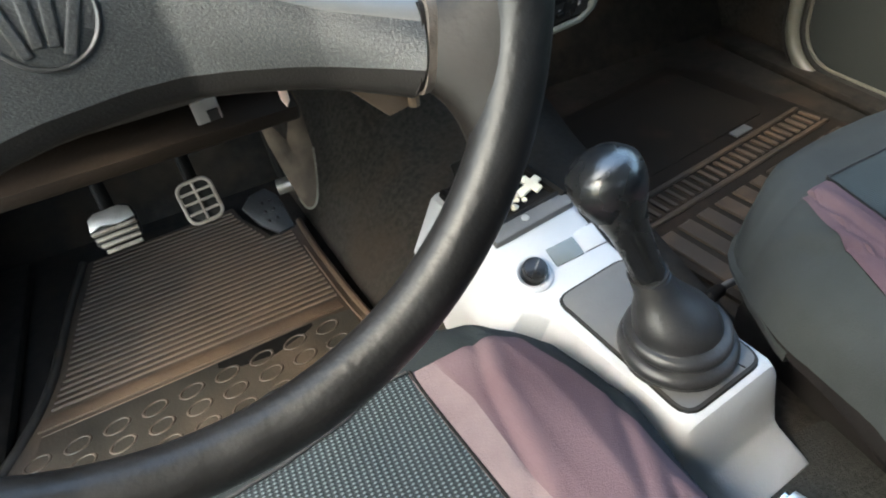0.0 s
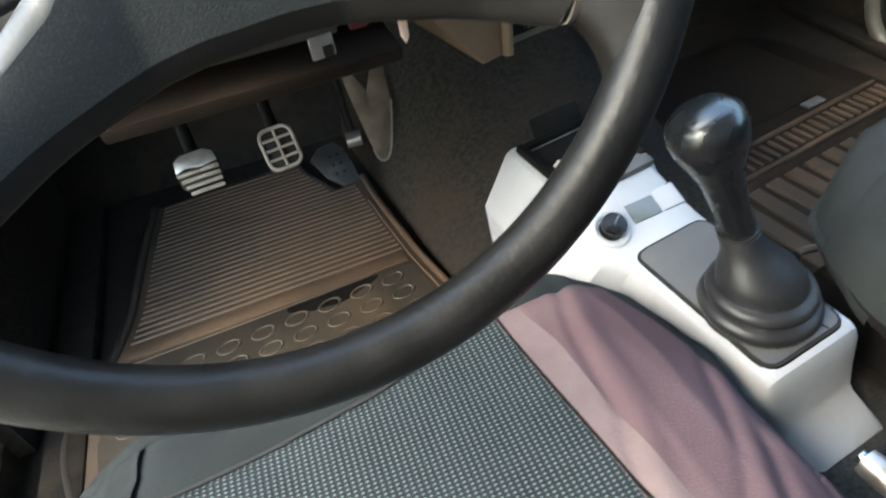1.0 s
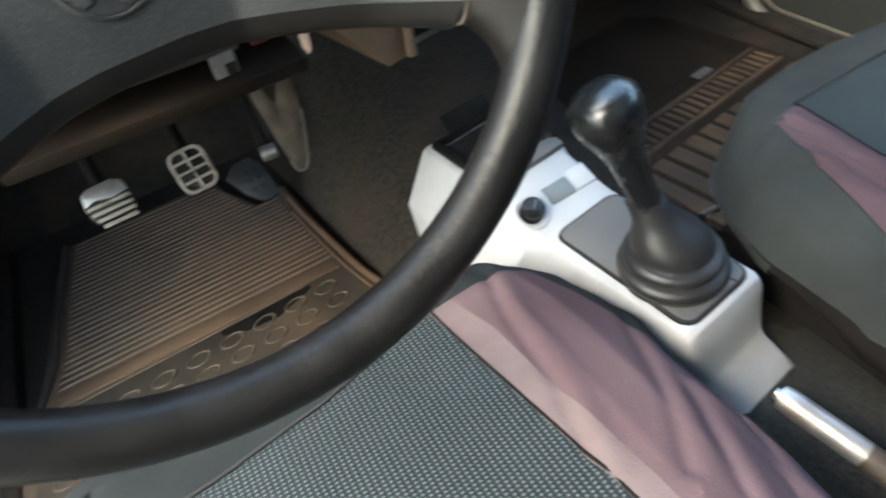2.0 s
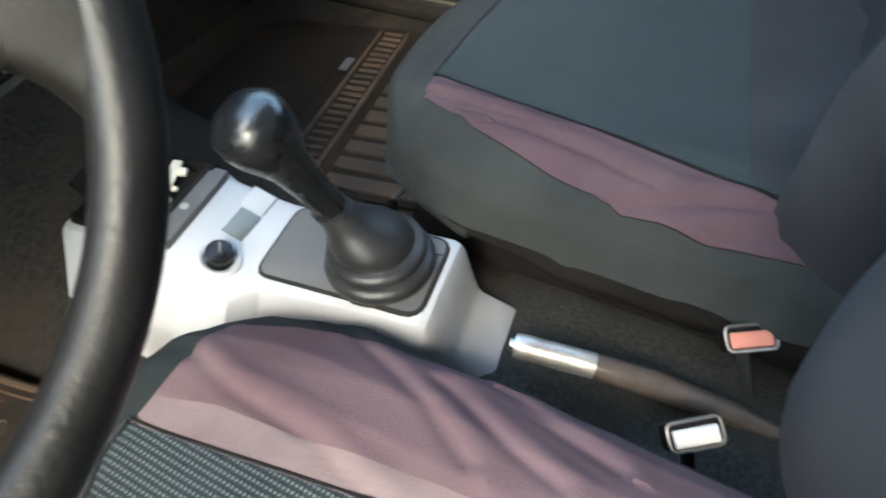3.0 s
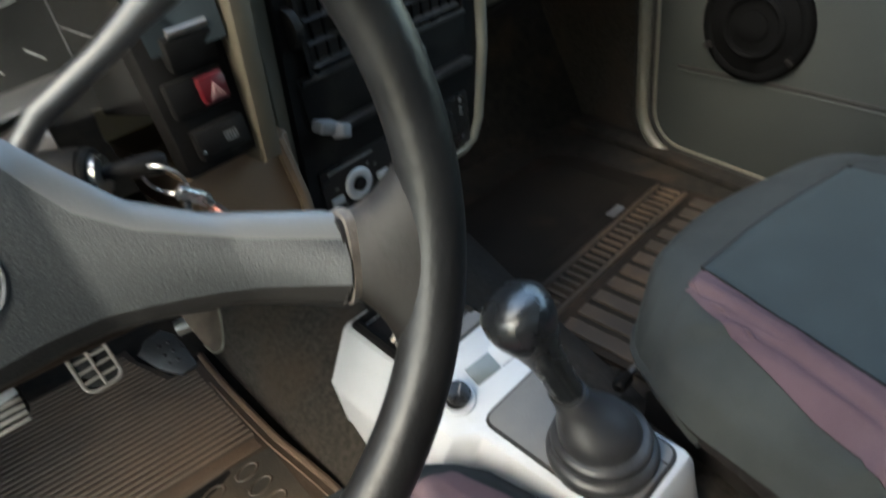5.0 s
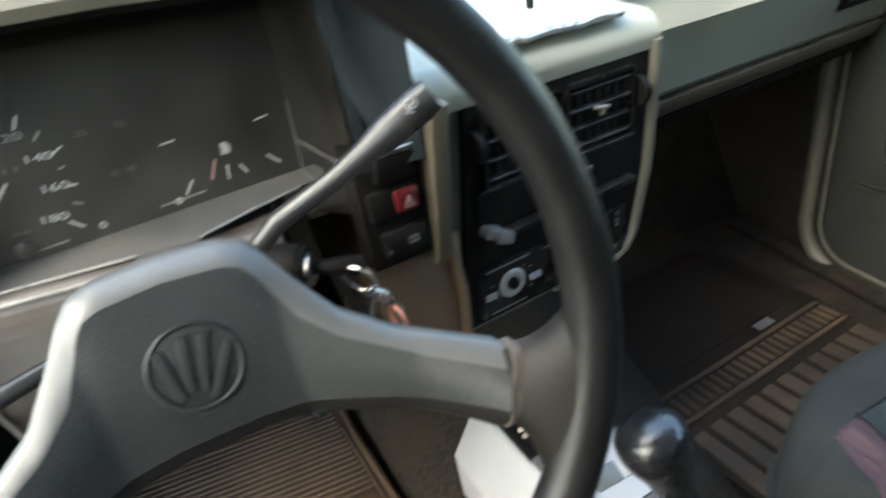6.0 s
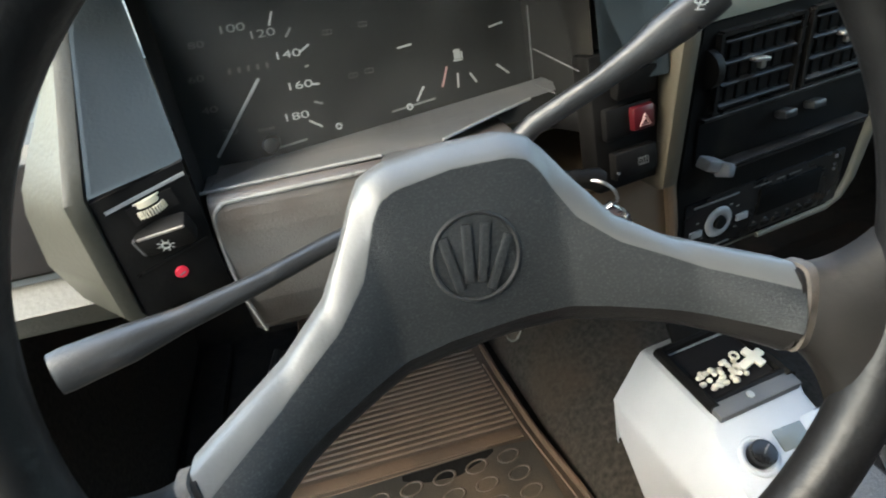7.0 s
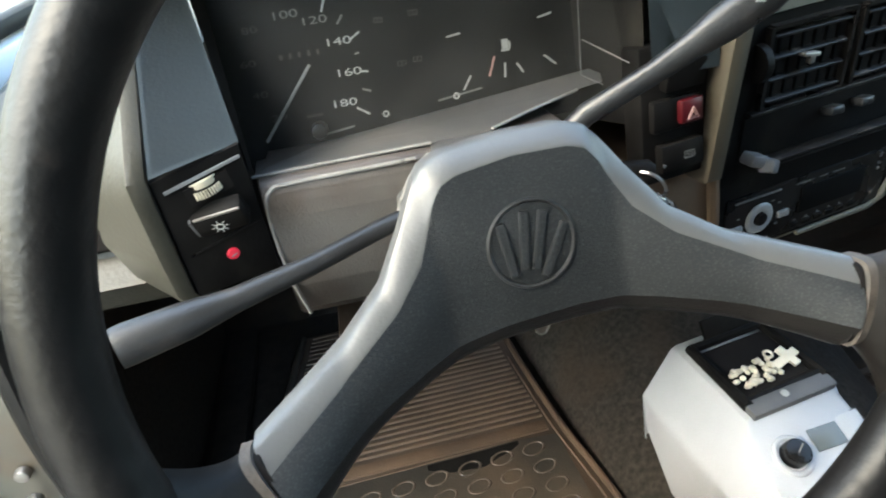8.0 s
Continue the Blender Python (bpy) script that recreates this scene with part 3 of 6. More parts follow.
# ---- doors ----
def door(name, x, sign, label, speaker):
    """Door with inner trim, rubber seal loop, pocket crease and painted top; sign points out of the car."""
    d = thing(name, (x, 0.45, 0.0), label, "car door", kind="structure")
    yf, yb, zb = 0.452, -0.62, 0.02
    f = Matrix(((0, 0, -sign, x), (1, 0, 0, 0), (0, 1, 0, 0), (0, 0, 0, 1)))
    shape = []
    for cx, cy, a0 in ((yf - 0.07, zb + 0.07, 270), ):
        shape += [(cx + 0.07 * math.cos(radians(a0 + 90 * k / 8)), cy + 0.07 * math.sin(radians(a0 + 90 * k / 8))) for k in range(9)]
    shape += [(yf + 0.02, 0.56), (yb, 0.56), (yb, zb)]
    part("inner_trim", prism(shape, 0.03, f), DOORTRIM, d)
    if speaker:
        def round_path(off, out):
            arc = [(yf - 0.07 + (0.07 + off) * math.cos(radians(270 + 7.5 * k)), zb + 0.07 + (0.07 + off) * math.sin(radians(270 + 7.5 * k))) for k in range(13)]
            return [(x - sign * out, a, b) for a, b in [(yb, zb - off)] + arc + [(yf + 0.02 + off, 0.56)]]

        part("seal", tube(round_path(0.008, 0.004), 0.006, 8), RUBBER, d, "black rubber door seal")
        part("inner_bead", tube(round_path(0.001, 0.004), 0.0028, 8), SILLMETAL, d, "thin pale trim bead")
        part("jamb_lip", tube(round_path(0.024, 0.012), 0.012, 12), SILLMETAL, d, "dusty painted metal lip")
        part("outer_seal", tube(round_path(0.040, 0.012), 0.005, 8), RUBBER, d, "black outer seal")
    part("window_ledge", box((0.07, 1.08, 0.035), (x + sign * 0.03, -0.08, 0.575), 0.01), WHITEPAINT if sign < 0 else DOORTRIM, d)
    part("window_rubber", box((0.02, 1.08, 0.02), (x + sign * 0.04, -0.08, 0.602), 0.006), RUBBER, d)
    if speaker:
        # recessed pocket panel and crease
        rec = [(0.36, 0.53), (0.365, 0.50), (0.295, 0.395), (0.27, 0.378), (-0.45, 0.395), (-0.45, 0.53)]
        part("pocket_panel", prism(rec, 0.004, f @ pose(0, 0, 0.005), 0.003), DOORTRIM, d)
        part("pocket_edge", tube([f @ Vector((a, b, 0.005)) for a, b in rec[:5]], 0.0022, 6), DOORTRIM, d)
        part("lower_crease", tube([f @ Vector((0.41, 0.178, 0.0)), f @ Vector((0.17, 0.190, 0.0)), f @ Vector((-0.5, 0.203, 0.0))], 0.0030, 8), RUBBER, d, "dark trim groove")
        part("crease_bead", tube([f @ Vector((0.41, 0.171, 0.001)), f @ Vector((0.17, 0.183, 0.001)), f @ Vector((-0.5, 0.196, 0.001))], 0.0016, 6), DOORTRIM, d)
        sp = f @ pose(0.275, 0.277, 0)
        part("speaker_ring", ring(0.083, 0.011, sp @ pose(0, 0, 0.002), 40, 10), SPEAKER, d, "black plastic speaker surround")
        part("speaker_grille", prism([(0.08 * math.cos(2 * math.pi * k / 10), 0.08 * math.sin(2 * math.pi * k / 10)) for k in range(10)], 0.012, sp @ pose(0, 0, 0.011), 0.004), SPEAKER, d)
        part("speaker_cone", join(ring(0.048, 0.006, sp @ pose(0, 0, 0.012), 32, 8), disc(0.026, 0.008, sp @ pose(0, 0, 0.015), 0.005)), SPEAKER, d)
        for k in range(3):
            a = radians(90 + 120 * k)
            part("speaker_clip", box((0.014, 0.01, 0.008), (0, 0, 0), 0.002, sp @ pose(0.083 * math.cos(a), 0.083 * math.sin(a), 0.018, 0, 0, math.degrees(a))), GLOSS, d)
    else:
        part("door_bolt", disc(0.008, 0.01, f @ pose(0.10, 0.33, 0.012), 0.002, 12), STEEL, d)
    return d


door("door_1", XR - 0.015, 1, "closed passenger door with grey vinyl trim and a black speaker", True)
d2 = door("door_2", XL + 0.012, -1, "driver door swung wide open, grey trim inside, white outside", False)
part("outer_skin", box((0.02, 1.05, 0.60), (XL - 0.045, -0.09, 0.27), 0.008), WHITEPAINT, d2, "white painted outer skin")
d2.matrix_basis = pose(XL - 0.10, 0.265, 0, 0, 0, -48)
# rounded front lower corner of the driver door opening
lp = [(-0.85, 0.012), (0.06, 0.012), (0.115, 0.018), (0.155, 0.036), (0.178, 0.070), (0.186, 0.12), (0.186, 0.26), (0.196, 0.34), (0.222, 0.44), (0.245, 0.50)]
solo("trim_seal", tube(spline([(XL - 0.030, y, z) for y, z in lp], 4), 0.010, 8), RUBBER, "black rubber seal round the driver door opening", "door seal", kind="structure")
jamb = solo("trim_jamb", sheet([[(XL - 0.028 - w, y - o, z + o * 0.4) for w, o in ((0.0, -0.012), (0.004, -0.004), (0.020, -0.002), (0.050, -0.004), (0.075, -0.012))] for y, z in [(p.x, p.y) for p in spline([(y, z, 0) for y, z in lp], 4)]]), SILLMETAL, "painted metal edge of the driver door opening", "door jamb", kind="structure")
for y, z in ((0.178, 0.252), (0.172, 0.222), (0.20, 0.372)):
    part("bolt", disc(0.007, 0.008, Matrix.Translation((XL - 0.058, y, z)) @ Matrix.Rotation(radians(90), 4, "X"), 0.002, 10), STEEL, jamb, "bare steel hinge bolt")
for x, s in ((XL + 0.03, 1), (XR - 0.03, -1)):
    solo("baseboard", box((0.05, 1.9, 0.02), (x, -0.3, 0.002), 0.008), CARPET, "worn carpeted door sill with brown dust", "door sill", kind="structure")


# ---- dashboard ----
dash = thing("dashboard", (MID, 0.4, 0.5), "beige plastic dashboard with a brightened centre stack top and dark instrument hood", "dashboard")


def slab(name, poly_yz, x0, x1, material, label="", bevel=0.004, parent=None, turn=0.0):
    """A y-z outline carried across from x0 to x1; turn: how far its front runs forward on the way."""
    f = Matrix(((0, 0, 1, x1), (1, 0, 0, 0), (0, 1, 0, 0), (0, 0, 0, 1)))
    bm = prism(poly_yz, x1 - x0, f)
    if bevel:
        bmesh.ops.bevel(bm, geom=[e for e in bm.edges], offset=bevel, segments=2, profile=0.5, affect="EDGES")
    for v in bm.verts:
        v.co.y += turn * (v.co.x - 0.5) * max(0.0, min(1.0, (0.80 - v.co.y) / 0.45))
    return part(name, bm, material, parent or dash, label)


# top pad up to the windscreen
slab("top_pad", [(0.235, 0.585), (0.40, 0.60), (0.80, 0.595), (0.80, 0.54), (0.26, 0.54)], -0.23, 0.19, BEIGE, bevel=0.012)
slab("outer_pad", [(0.30, 0.540), (0.40, 0.552), (0.80, 0.552), (0.80, 0.50), (0.31, 0.50)], -0.36, -0.23, BEIGE, bevel=0.012)
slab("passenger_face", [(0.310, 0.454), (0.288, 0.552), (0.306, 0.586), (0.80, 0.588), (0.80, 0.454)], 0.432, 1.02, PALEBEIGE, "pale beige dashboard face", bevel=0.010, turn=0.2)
# Edge and lip step darker: shade below the face put into their colours.
slab("passenger_edge", [(0.308, 0.4525), (0.318, 0.427), (0.60, 0.427), (0.60, 0.4525)], 0.432, 1.02, OLIVE, "lower edge, shaded in olive brown", bevel=0.006, turn=0.2)
slab("passenger_lip", [(0.320, 0.4255), (0.338, 0.402), (0.58, 0.395), (0.58, 0.4255)], 0.432, 1.02, UNDERDASH, "lower lip, shaded in dark brown", bevel=0.006, turn=0.2)
slab("side_vent_frame", [(0.297, 0.492), (0.284, 0.552), (0.31, 0.556), (0.32, 0.492)], 0.860, 1.000, BLACK, "black side air vent", bevel=0.003, turn=0.2)
for k in range(3):
    slab("vent_slat", [(0.2915 - 0.003 * k, 0.503 + 0.016 * k), (0.2905 - 0.003 * k, 0.506 + 0.016 * k), (0.312, 0.508 + 0.016 * k), (0.312, 0.505 + 0.016 * k)], 0.868, 0.992, GLOSS, bevel=0, turn=0.2)

# centre stack: housing, beige frame, black face
YAW = Matrix.Translation((0.225, 0.164, 0)) @ Matrix.Rotation(radians(11.7), 4, "Z") @ Matrix.Translation((-0.225, -0.164, 0))
sm = YAW @ Matrix.Translation((0, 0.164, 0.345)) @ Matrix.Rotation(radians(90), 4, "X")


def sx(x):
    """Distance along the turned face for a place across the car."""
    return 0.225 + (x - 0.225) / math.cos(radians(11.7))


def on_stack(x, z, out=0.0):
    return sm @ pose(sx(x), z - 0.345, out)


def on_face(outline):
    return [(sx(x), z - 0.345) for x, z in outline]


part("stack_housing", prism(on_face([(0.190, 0.337), (0.396, 0.337), (0.411, 0.370), (0.427, 0.44), (0.4305, 0.565), (0.205, 0.565)]), 0.42, sm @ pose(0, 0, -0.006), 0.003), BEIGE, dash)
lip = [(0.161, 0.553)] + [(0.186 - 0.0265 * math.cos(radians(a)), 0.562 + 0.0215 * math.sin(radians(a))) for a in range(0, 91, 10)]
bt = prism(lip + [(0.27, 0.5875), (0.62, 0.592), (0.62, 0.553)], 0.2495, Matrix(((0, 0, 1, 0.4305), (1, 0, 0, 0), (0, 1, 0, 0), (0, 0, 0, 1))))
for v in bt.verts:
    v.co.y += 0.207 * (v.co.x - 0.225)
part("bin_top", bt, LITBEIGE, dash, "beige top of the centre stack, painted lighter as if lit")
part("stack_face", prism(on_face([(0.199, 0.349), (0.388, 0.349), (0.403, 0.372), (0.419, 0.44), (0.4215, 0.552), (0.2155, 0.552)]), 0.02, sm @ pose(0, 0, 0.002)), BLACK, dash, "black centre face")
rim_pts = [on_stack(x, z, 0.002).translation for x, z in [(0.4245, 0.561), (0.4240, 0.50), (0.4205, 0.44), (0.4065, 0.372), (0.397, 0.354), (0.384, 0.3465), (0.30, 0.3455)]]
part("stack_frame", tube(rim_pts, [0.0068, 0.0066, 0.0062, 0.0056, 0.0045, 0.0035, 0.0025], 12), BEIGE, dash)
part("left_post", prism(on_face([(0.159, 0.452), (0.1735, 0.452), (0.1845, 0.572), (0.169, 0.572)]), 0.075, sm @ pose(0, 0, 0.035), 0.004), OLIVE, dash, "olive tan upright trim")
part("lower_post", prism(on_face([(0.170, 0.339), (0.193, 0.3405), (0.1955, 0.454), (0.112, 0.454), (0.118, 0.405), (0.132, 0.385)]), 0.12, sm @ pose(0, 0, 0.010), 0.004), TAN, dash, "dusty tan lower panel")
part("post_edge", tube([on_stack(x, z, 0.012).translation for x, z in ((0.1915, 0.342), (0.1915, 0.400), (0.184, 0.455))], 0.005, 8), TAN, dash)

# two air vents
for cx, wv in ((0.267, 0.078), (0.3545, 0.078)):
    fr = part("vent_frame", join(*[box((wv, 0.003, 0.010), m=on_stack(cx, z, 0.003)) for z in (0.4825, 0.5435)], *[box((0.003, 0.061, 0.010), m=on_stack(cx + q * wv / 2, 0.513, 0.003)) for q in (-1, 1)]), GLOSS, dash)
    part("vent_hollow", box((wv - 0.003, 0.058, 0.003), m=on_stack(cx, 0.513, 0.0015)), SHADOWBLACK, dash)
    for k in range(4):
        part("vent_slat", box((wv - 0.006, 0.0020, 0.007), (0, 0, 0), 0.0006, on_stack(cx, 0.4888 + 0.0163 * k, 0.0045) @ pose(0, 0, 0, 22)), VENTEDGE, fr)
    for k in range(6):
        part("vent_blade", box((0.0016, 0.052, 0.003), m=on_stack(cx - wv / 2 + 0.0111 * (k + 1), 0.513, 0.0030)), SPEAKER, fr)
    part("vent_tab", join(box((0.016, 0.003, 0.007), (0, 0, 0), 0.001, on_stack(cx - 0.003, 0.5185, 0.0095) @ pose(0, 0, 0, 0, 0, -8)), box((0.005, 0.009, 0.005), (0, 0, 0), 0.001, on_stack(cx - 0.001, 0.5155, 0.0095))), STEEL, fr, "worn bright adjusting tab")
for cx in (0.222, 0.404):
    part("vent_wheel", disc(0.0145, 0.007, on_stack(cx, 0.519, 0.002) @ pose(0.0035, 0, 0, 0, 90, 0), 0.001, 24), BLACK, dash, "ribbed vent wheel")
part("vent_bottom_bar", box((0.182, 0.003, 0.010), (0, 0, 0), 0.001, on_stack(0.307, 0.4805, 0.004)), VENTEDGE, dash)
# heater controls
part("heater_panel", box((0.186, 0.038, 0.004), (0, 0, 0), 0.001, on_stack(0.308, 0.4585, 0.002)), BLACK, dash)
part("heater_bar", join(box((0.168, 0.0022, 0.014), (0, 0, 0), 0.0008, on_stack(0.313, 0.4385, 0.008)), box((0.168, 0.0022, 0.012), (0, 0, 0), 0.0008, on_stack(0.313, 0.4340, 0.007))), VENTEDGE, dash, "double ledge under the heater sliders")
for x in (0.300, 0.331):
    part("heater_slider", box((0.014, 0.007, 0.012), (0, 0, 0), 0.002, on_stack(x, 0.466, 0.010) @ pose(0, 0, 0, -12)), STALK, dash, "small dusty slider knob")
part("heater_knob", join(box((0.020, 0.010, 0.016), (0, 0, 0), 0.003, on_stack(0.228, 0.4425, 0.009) @ pose(0, 0, 0, 0, 0, -22)), box((0.013, 0.013, 0.012), (0, 0, 0), 0.002, on_stack(0.236, 0.438, 0.017) @ pose(0, 0, 0, -14, 14, -24), taper=0.8)), PLATE, dash, "grey wedge heater knob")

# ---- radio, set into the stack ----
radio = thing("car_radio", m=on_stack(0.303, 0.379, 0.002), label="black car radio with a silver-ringed knob in the centre stack", category="radio")
I4 = Matrix.Identity(4)
part("faceplate", box((0.184, 0.054, 0.006), (0, 0, -0.001), 0.002), GLOSS, radio, local=True)
part("display", box((0.074, 0.026, 0.002), (0.026, 0.004, 0.0028), 0.0008), DIALBLACK, radio, local=True)
part("display_text", join(*[box((w, 0.0012, 0.0006), (x, 0.0212, 0.0022)) for x, w in ((-0.008, 0.020), (0.013, 0.009), (0.030, 0.014))]), FAINT, radio, local=True)
part("knob_ring", ring(0.0105, 0.0042, pose(-0.056, 0.001, 0.0035) @ Matrix.Diagonal((1, 1, 0.45, 1)), 36, 10), SILVERPLASTIC, radio, "flat silver ring", local=True)
part("volume_knob", disc(0.0060, 0.006, pose(-0.056, 0.001, 0.0075), 0.0015), BLACK, radio, local=True)
for x, y in ((-0.0285, -0.003), (-0.080, -0.004)):
    part("key", box((0.013, 0.0066, 0.003), (x, y, 0.0030), 0.001), SILVERPLASTIC, radio, "pale key", local=True)
for k in range(6):
    part("preset_key", box((0.009, 0.005, 0.003), (-0.012 + 0.0135 * k, -0.0200, 0.0025), 0.001), BLACK, radio, local=True)
    part("preset_mark", box((0.003, 0.0014, 0.0006), (-0.012 + 0.0135 * k, -0.0155, 0.0022)), FAINT, radio, local=True)
part("disc_slot", box((0.049, 0.0020, 0.002), (-0.059, 0.0220, 0.0020), 0.0006), PLATE, radio, local=True)
part("lower_strip", box((0.040, 0.0011, 0.002), (-0.060, -0.0235, 0.0018)), STEEL, radio, "thin bright strip", local=True)
part("small_mark", join(*[box((0.0032, 0.0012, 0.0006), (x, y, 0.0022)) for x, y in ((-0.078, 0.006), (-0.034, 0.009), (-0.034, -0.012), (-0.042, 0.013), (-0.072, -0.011))]), FAINT, radio, local=True)
for y, h in ((0.022, 0.004), (0.014, 0.003), (0.009, 0.003), (-0.016, 0.004)):
    part("side_button", box((0.003, h, 0.002), (0.080, y, 0.0020), 0.0005), PLATE, radio, local=True)

# ---- instrument hood ----
hood = thing("instrument_cluster", (0, 0.12, 0.53), "dark instrument cluster with a speedometer behind blue-grey cheeks", "instrument cluster")
HY = lambda z: 0.125 + 0.13 * (z - 0.535)
for s in (-1, 1):
    wo = 0.197 if s < 0 else 0.170
    poly = [(s * wo, HY(0.536), 0.536), (s * 0.1235, HY(0.536), 0.536), (s * 0.1155, HY(0.66), 0.66), (s * wo, HY(0.66), 0.66)]
    if s < 0:
        poly = [(-0.184, 0.073, 0.5505), (-0.1385, 0.1, 0.5525), (-0.158, 0.176, 0.645), (-0.1805, 0.163, 0.646)]
    b = sheet([[poly[0], poly[1]], [poly[3], poly[2]]])
    bmesh.ops.solidify(b, geom=b.faces[:], thickness=0.02)
    bmesh.ops.bevel(b, geom=b.edges[:], offset=0.002, segments=2, profile=0.5, affect="EDGES")
    part("cheek", b, CHEEK, hood, "blue-grey vinyl cheek")
    if s < 0:
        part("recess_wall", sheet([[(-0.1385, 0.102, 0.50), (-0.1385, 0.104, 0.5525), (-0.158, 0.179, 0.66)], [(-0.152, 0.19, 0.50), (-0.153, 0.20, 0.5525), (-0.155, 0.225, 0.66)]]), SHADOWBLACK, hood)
        part("cover", sheet([[(-0.145, 0.140, 0.512), (0.125, 0.140, 0.512)], [(-0.152, 0.182, 0.645), (0.118, 0.182, 0.645)]]), LENS, hood, "clear dusty instrument cover")
        continue
    part("recess_wall", sheet([[(0.1235, HY(0.536) + 0.004, 0.50), (0.1155, HY(0.66) + 0.004, 0.66)], [(0.0910, 0.1675, 0.50), (0.0900, 0.208, 0.66)]]), BLACK, hood, "dark side wall of the dial recess")
    for e0, e1 in (((0.0885, 0.1600, 0.5585), (0.1080, 0.1280, 0.5480)), ((0.0880, 0.1600, 0.5340), (0.0960, 0.1400, 0.5320)), ((0.0880, 0.1605, 0.5340), (0.0885, 0.1680, 0.5850))):
        part("cover_edge", tube([e0, e1], 0.0004, 6), PLATE, hood, "thin bright edge of the clear cover")
    part("hood_side", sheet([[(s * wo, HY(0.536), 0.48), (s * wo, HY(0.66), 0.665)], [(s * wo, 0.36, 0.48), (s * wo, 0.36, 0.655)]]), BEIGE, hood)
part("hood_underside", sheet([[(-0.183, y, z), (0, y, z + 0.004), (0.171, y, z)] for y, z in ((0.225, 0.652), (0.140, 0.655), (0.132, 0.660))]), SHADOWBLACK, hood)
part("hood_top", sheet([[(-0.183, y, z), (0, y, z + 0.004), (0.171, y, z)] for y, z in ((0.132, 0.660), (0.130, 0.667), (0.136, 0.676), (0.16, 0.681), (0.30, 0.668), (0.40, 0.60))]), BEIGE, hood, "beige hood top")
part("dial_card", sheet([[(-0.156, 0.1695, 0.505), (0.128, 0.1695, 0.505)], [(-0.159, 0.207, 0.655), (0.122, 0.207, 0.655)]]), DIALBLACK, hood, "black dial card")
back_z = lambda x: 0.511 + 0.098 * (x + 0.146)
part("lower_shelf", sheet([[(x, HY(0.535) - 0.012, 0.5245) for x in (-0.138, -0.09, -0.04, 0.012)], [(-0.145, 0.1690, back_z(-0.145)), (-0.09, 0.1690, back_z(-0.09)), (-0.04, 0.1690, back_z(-0.04)), (0.016, 0.1690, back_z(0.016))]]), DUSTY, hood, "dusty lower shelf")
part("lower_shelf", sheet([[(0.010, 0.115, 0.5262), (0.045, 0.133, 0.5272), (0.083, 0.153, 0.5272), (0.112, 0.162, 0.5272)], [(x, 0.1690, back_z(x)) for x in (0.012, 0.045, 0.083, 0.118)]]), DUSTY, hood)
part("shelf_edge", tube([(-0.140, HY(0.535) - 0.012, 0.5240), (-0.028, HY(0.535) - 0.012, 0.5250)], 0.0013, 8), EDGEGLINT, hood, "front edge with a painted bright glint")
part("shelf_edge", tube([(0.012, 0.1150, 0.5262), (0.045, 0.1325, 0.5272), (0.082, 0.1520, 0.5272)], 0.0011, 8), EDGEGLINT, hood)
DM = Matrix.Translation((0, 0.175, 0.524)) @ Matrix.Rotation(radians(90 - math.degrees(math.atan(0.25))), 4, "X")


def on_dial(x, z, out=0.004, turn=0):
    return DM @ pose(x, (z - 0.524) / 0.97, out, 0, 0, turn)


for txt, x, z in (("180", -0.077, 0.538), ("160", -0.070, 0.557), ("140", -0.073, 0.577), ("120", -0.086, 0.592), ("100", -0.104, 0.598)):
    part("number", word(txt, 0.0088, on_dial(x, z) @ Matrix.Diagonal((1.42, 0.80, 1, 1))), WHITE if txt in ("180", "160", "140") else FAINT, hood, smooth=False)
# Left numbers in dim print: the hood's shade put into their colour.
for txt, x, z in (("80", -0.128, 0.592), ("60", -0.140 + 0.006, 0.572), ("40", -0.131, 0.552), ("20", -0.122, 0.536)):
    part("number", word(txt, 0.0078, on_dial(x, z) @ Matrix.Diagonal((1.4, 0.78, 1, 1))), DIM, hood, smooth=False)
for x, z, a, L, mt in ((-0.065, 0.531, -35, 0.010, WHITE), (-0.059, 0.556, -8, 0.005, WHITE), (-0.061, 0.579, 30, 0.008, WHITE), (-0.078, 0.600, 66, 0.009, WHITE), (-0.060, 0.544, -22, 0.006, FAINT), (-0.062, 0.568, 12, 0.003, FAINT), (-0.069, 0.590, 50, 0.007, FAINT), (0.005, 0.569, 6, 0.010, WHITE), (0.070, 0.572, 10, 0.010, WHITE), (0.010, 0.537, 55, 0.011, WHITE), (0.029, 0.545, 68, 0.014, PINKPRINT), (0.038, 0.541, 84, 0.010, WHITE), (0.049, 0.541, -60, 0.008, WHITE), (0.071, 0.543, -42, 0.011, WHITE), (-0.084, 0.5210, 6, 0.022, FAINT), (0.004, 0.5305, 6, 0.032, FAINT)):
    part("dial_tick", box((L, 0.0013, 0.0004), m=on_dial(x, z, 0.004, a)), mt, hood)
part("needle", box((0.060, 0.0020, 0.0012), (0, 0, 0), 0.0005, on_dial(-0.114, 0.544, 0.008, 49)), WHITE, hood, "pale speedometer needle")
part("trip_knob", disc(0.0056, 0.014, on_dial(-0.097, 0.524, 0.016), 0.002, 24), GLOSS, hood, "black trip reset knob")
for x, z in ((-0.050, 0.5265), (0.001, 0.530)):
    part("stop_pin", ring(0.0018, 0.0006, on_dial(x, z, 0.005), 16, 6), WHITE, hood)
part("odometer_digits", join(*[box((0.0016, 0.0036, 0.0005), m=on_dial(-0.112 + 0.0062 * k, 0.573, 0.0043)) for k in range(5)]), DIM, hood)
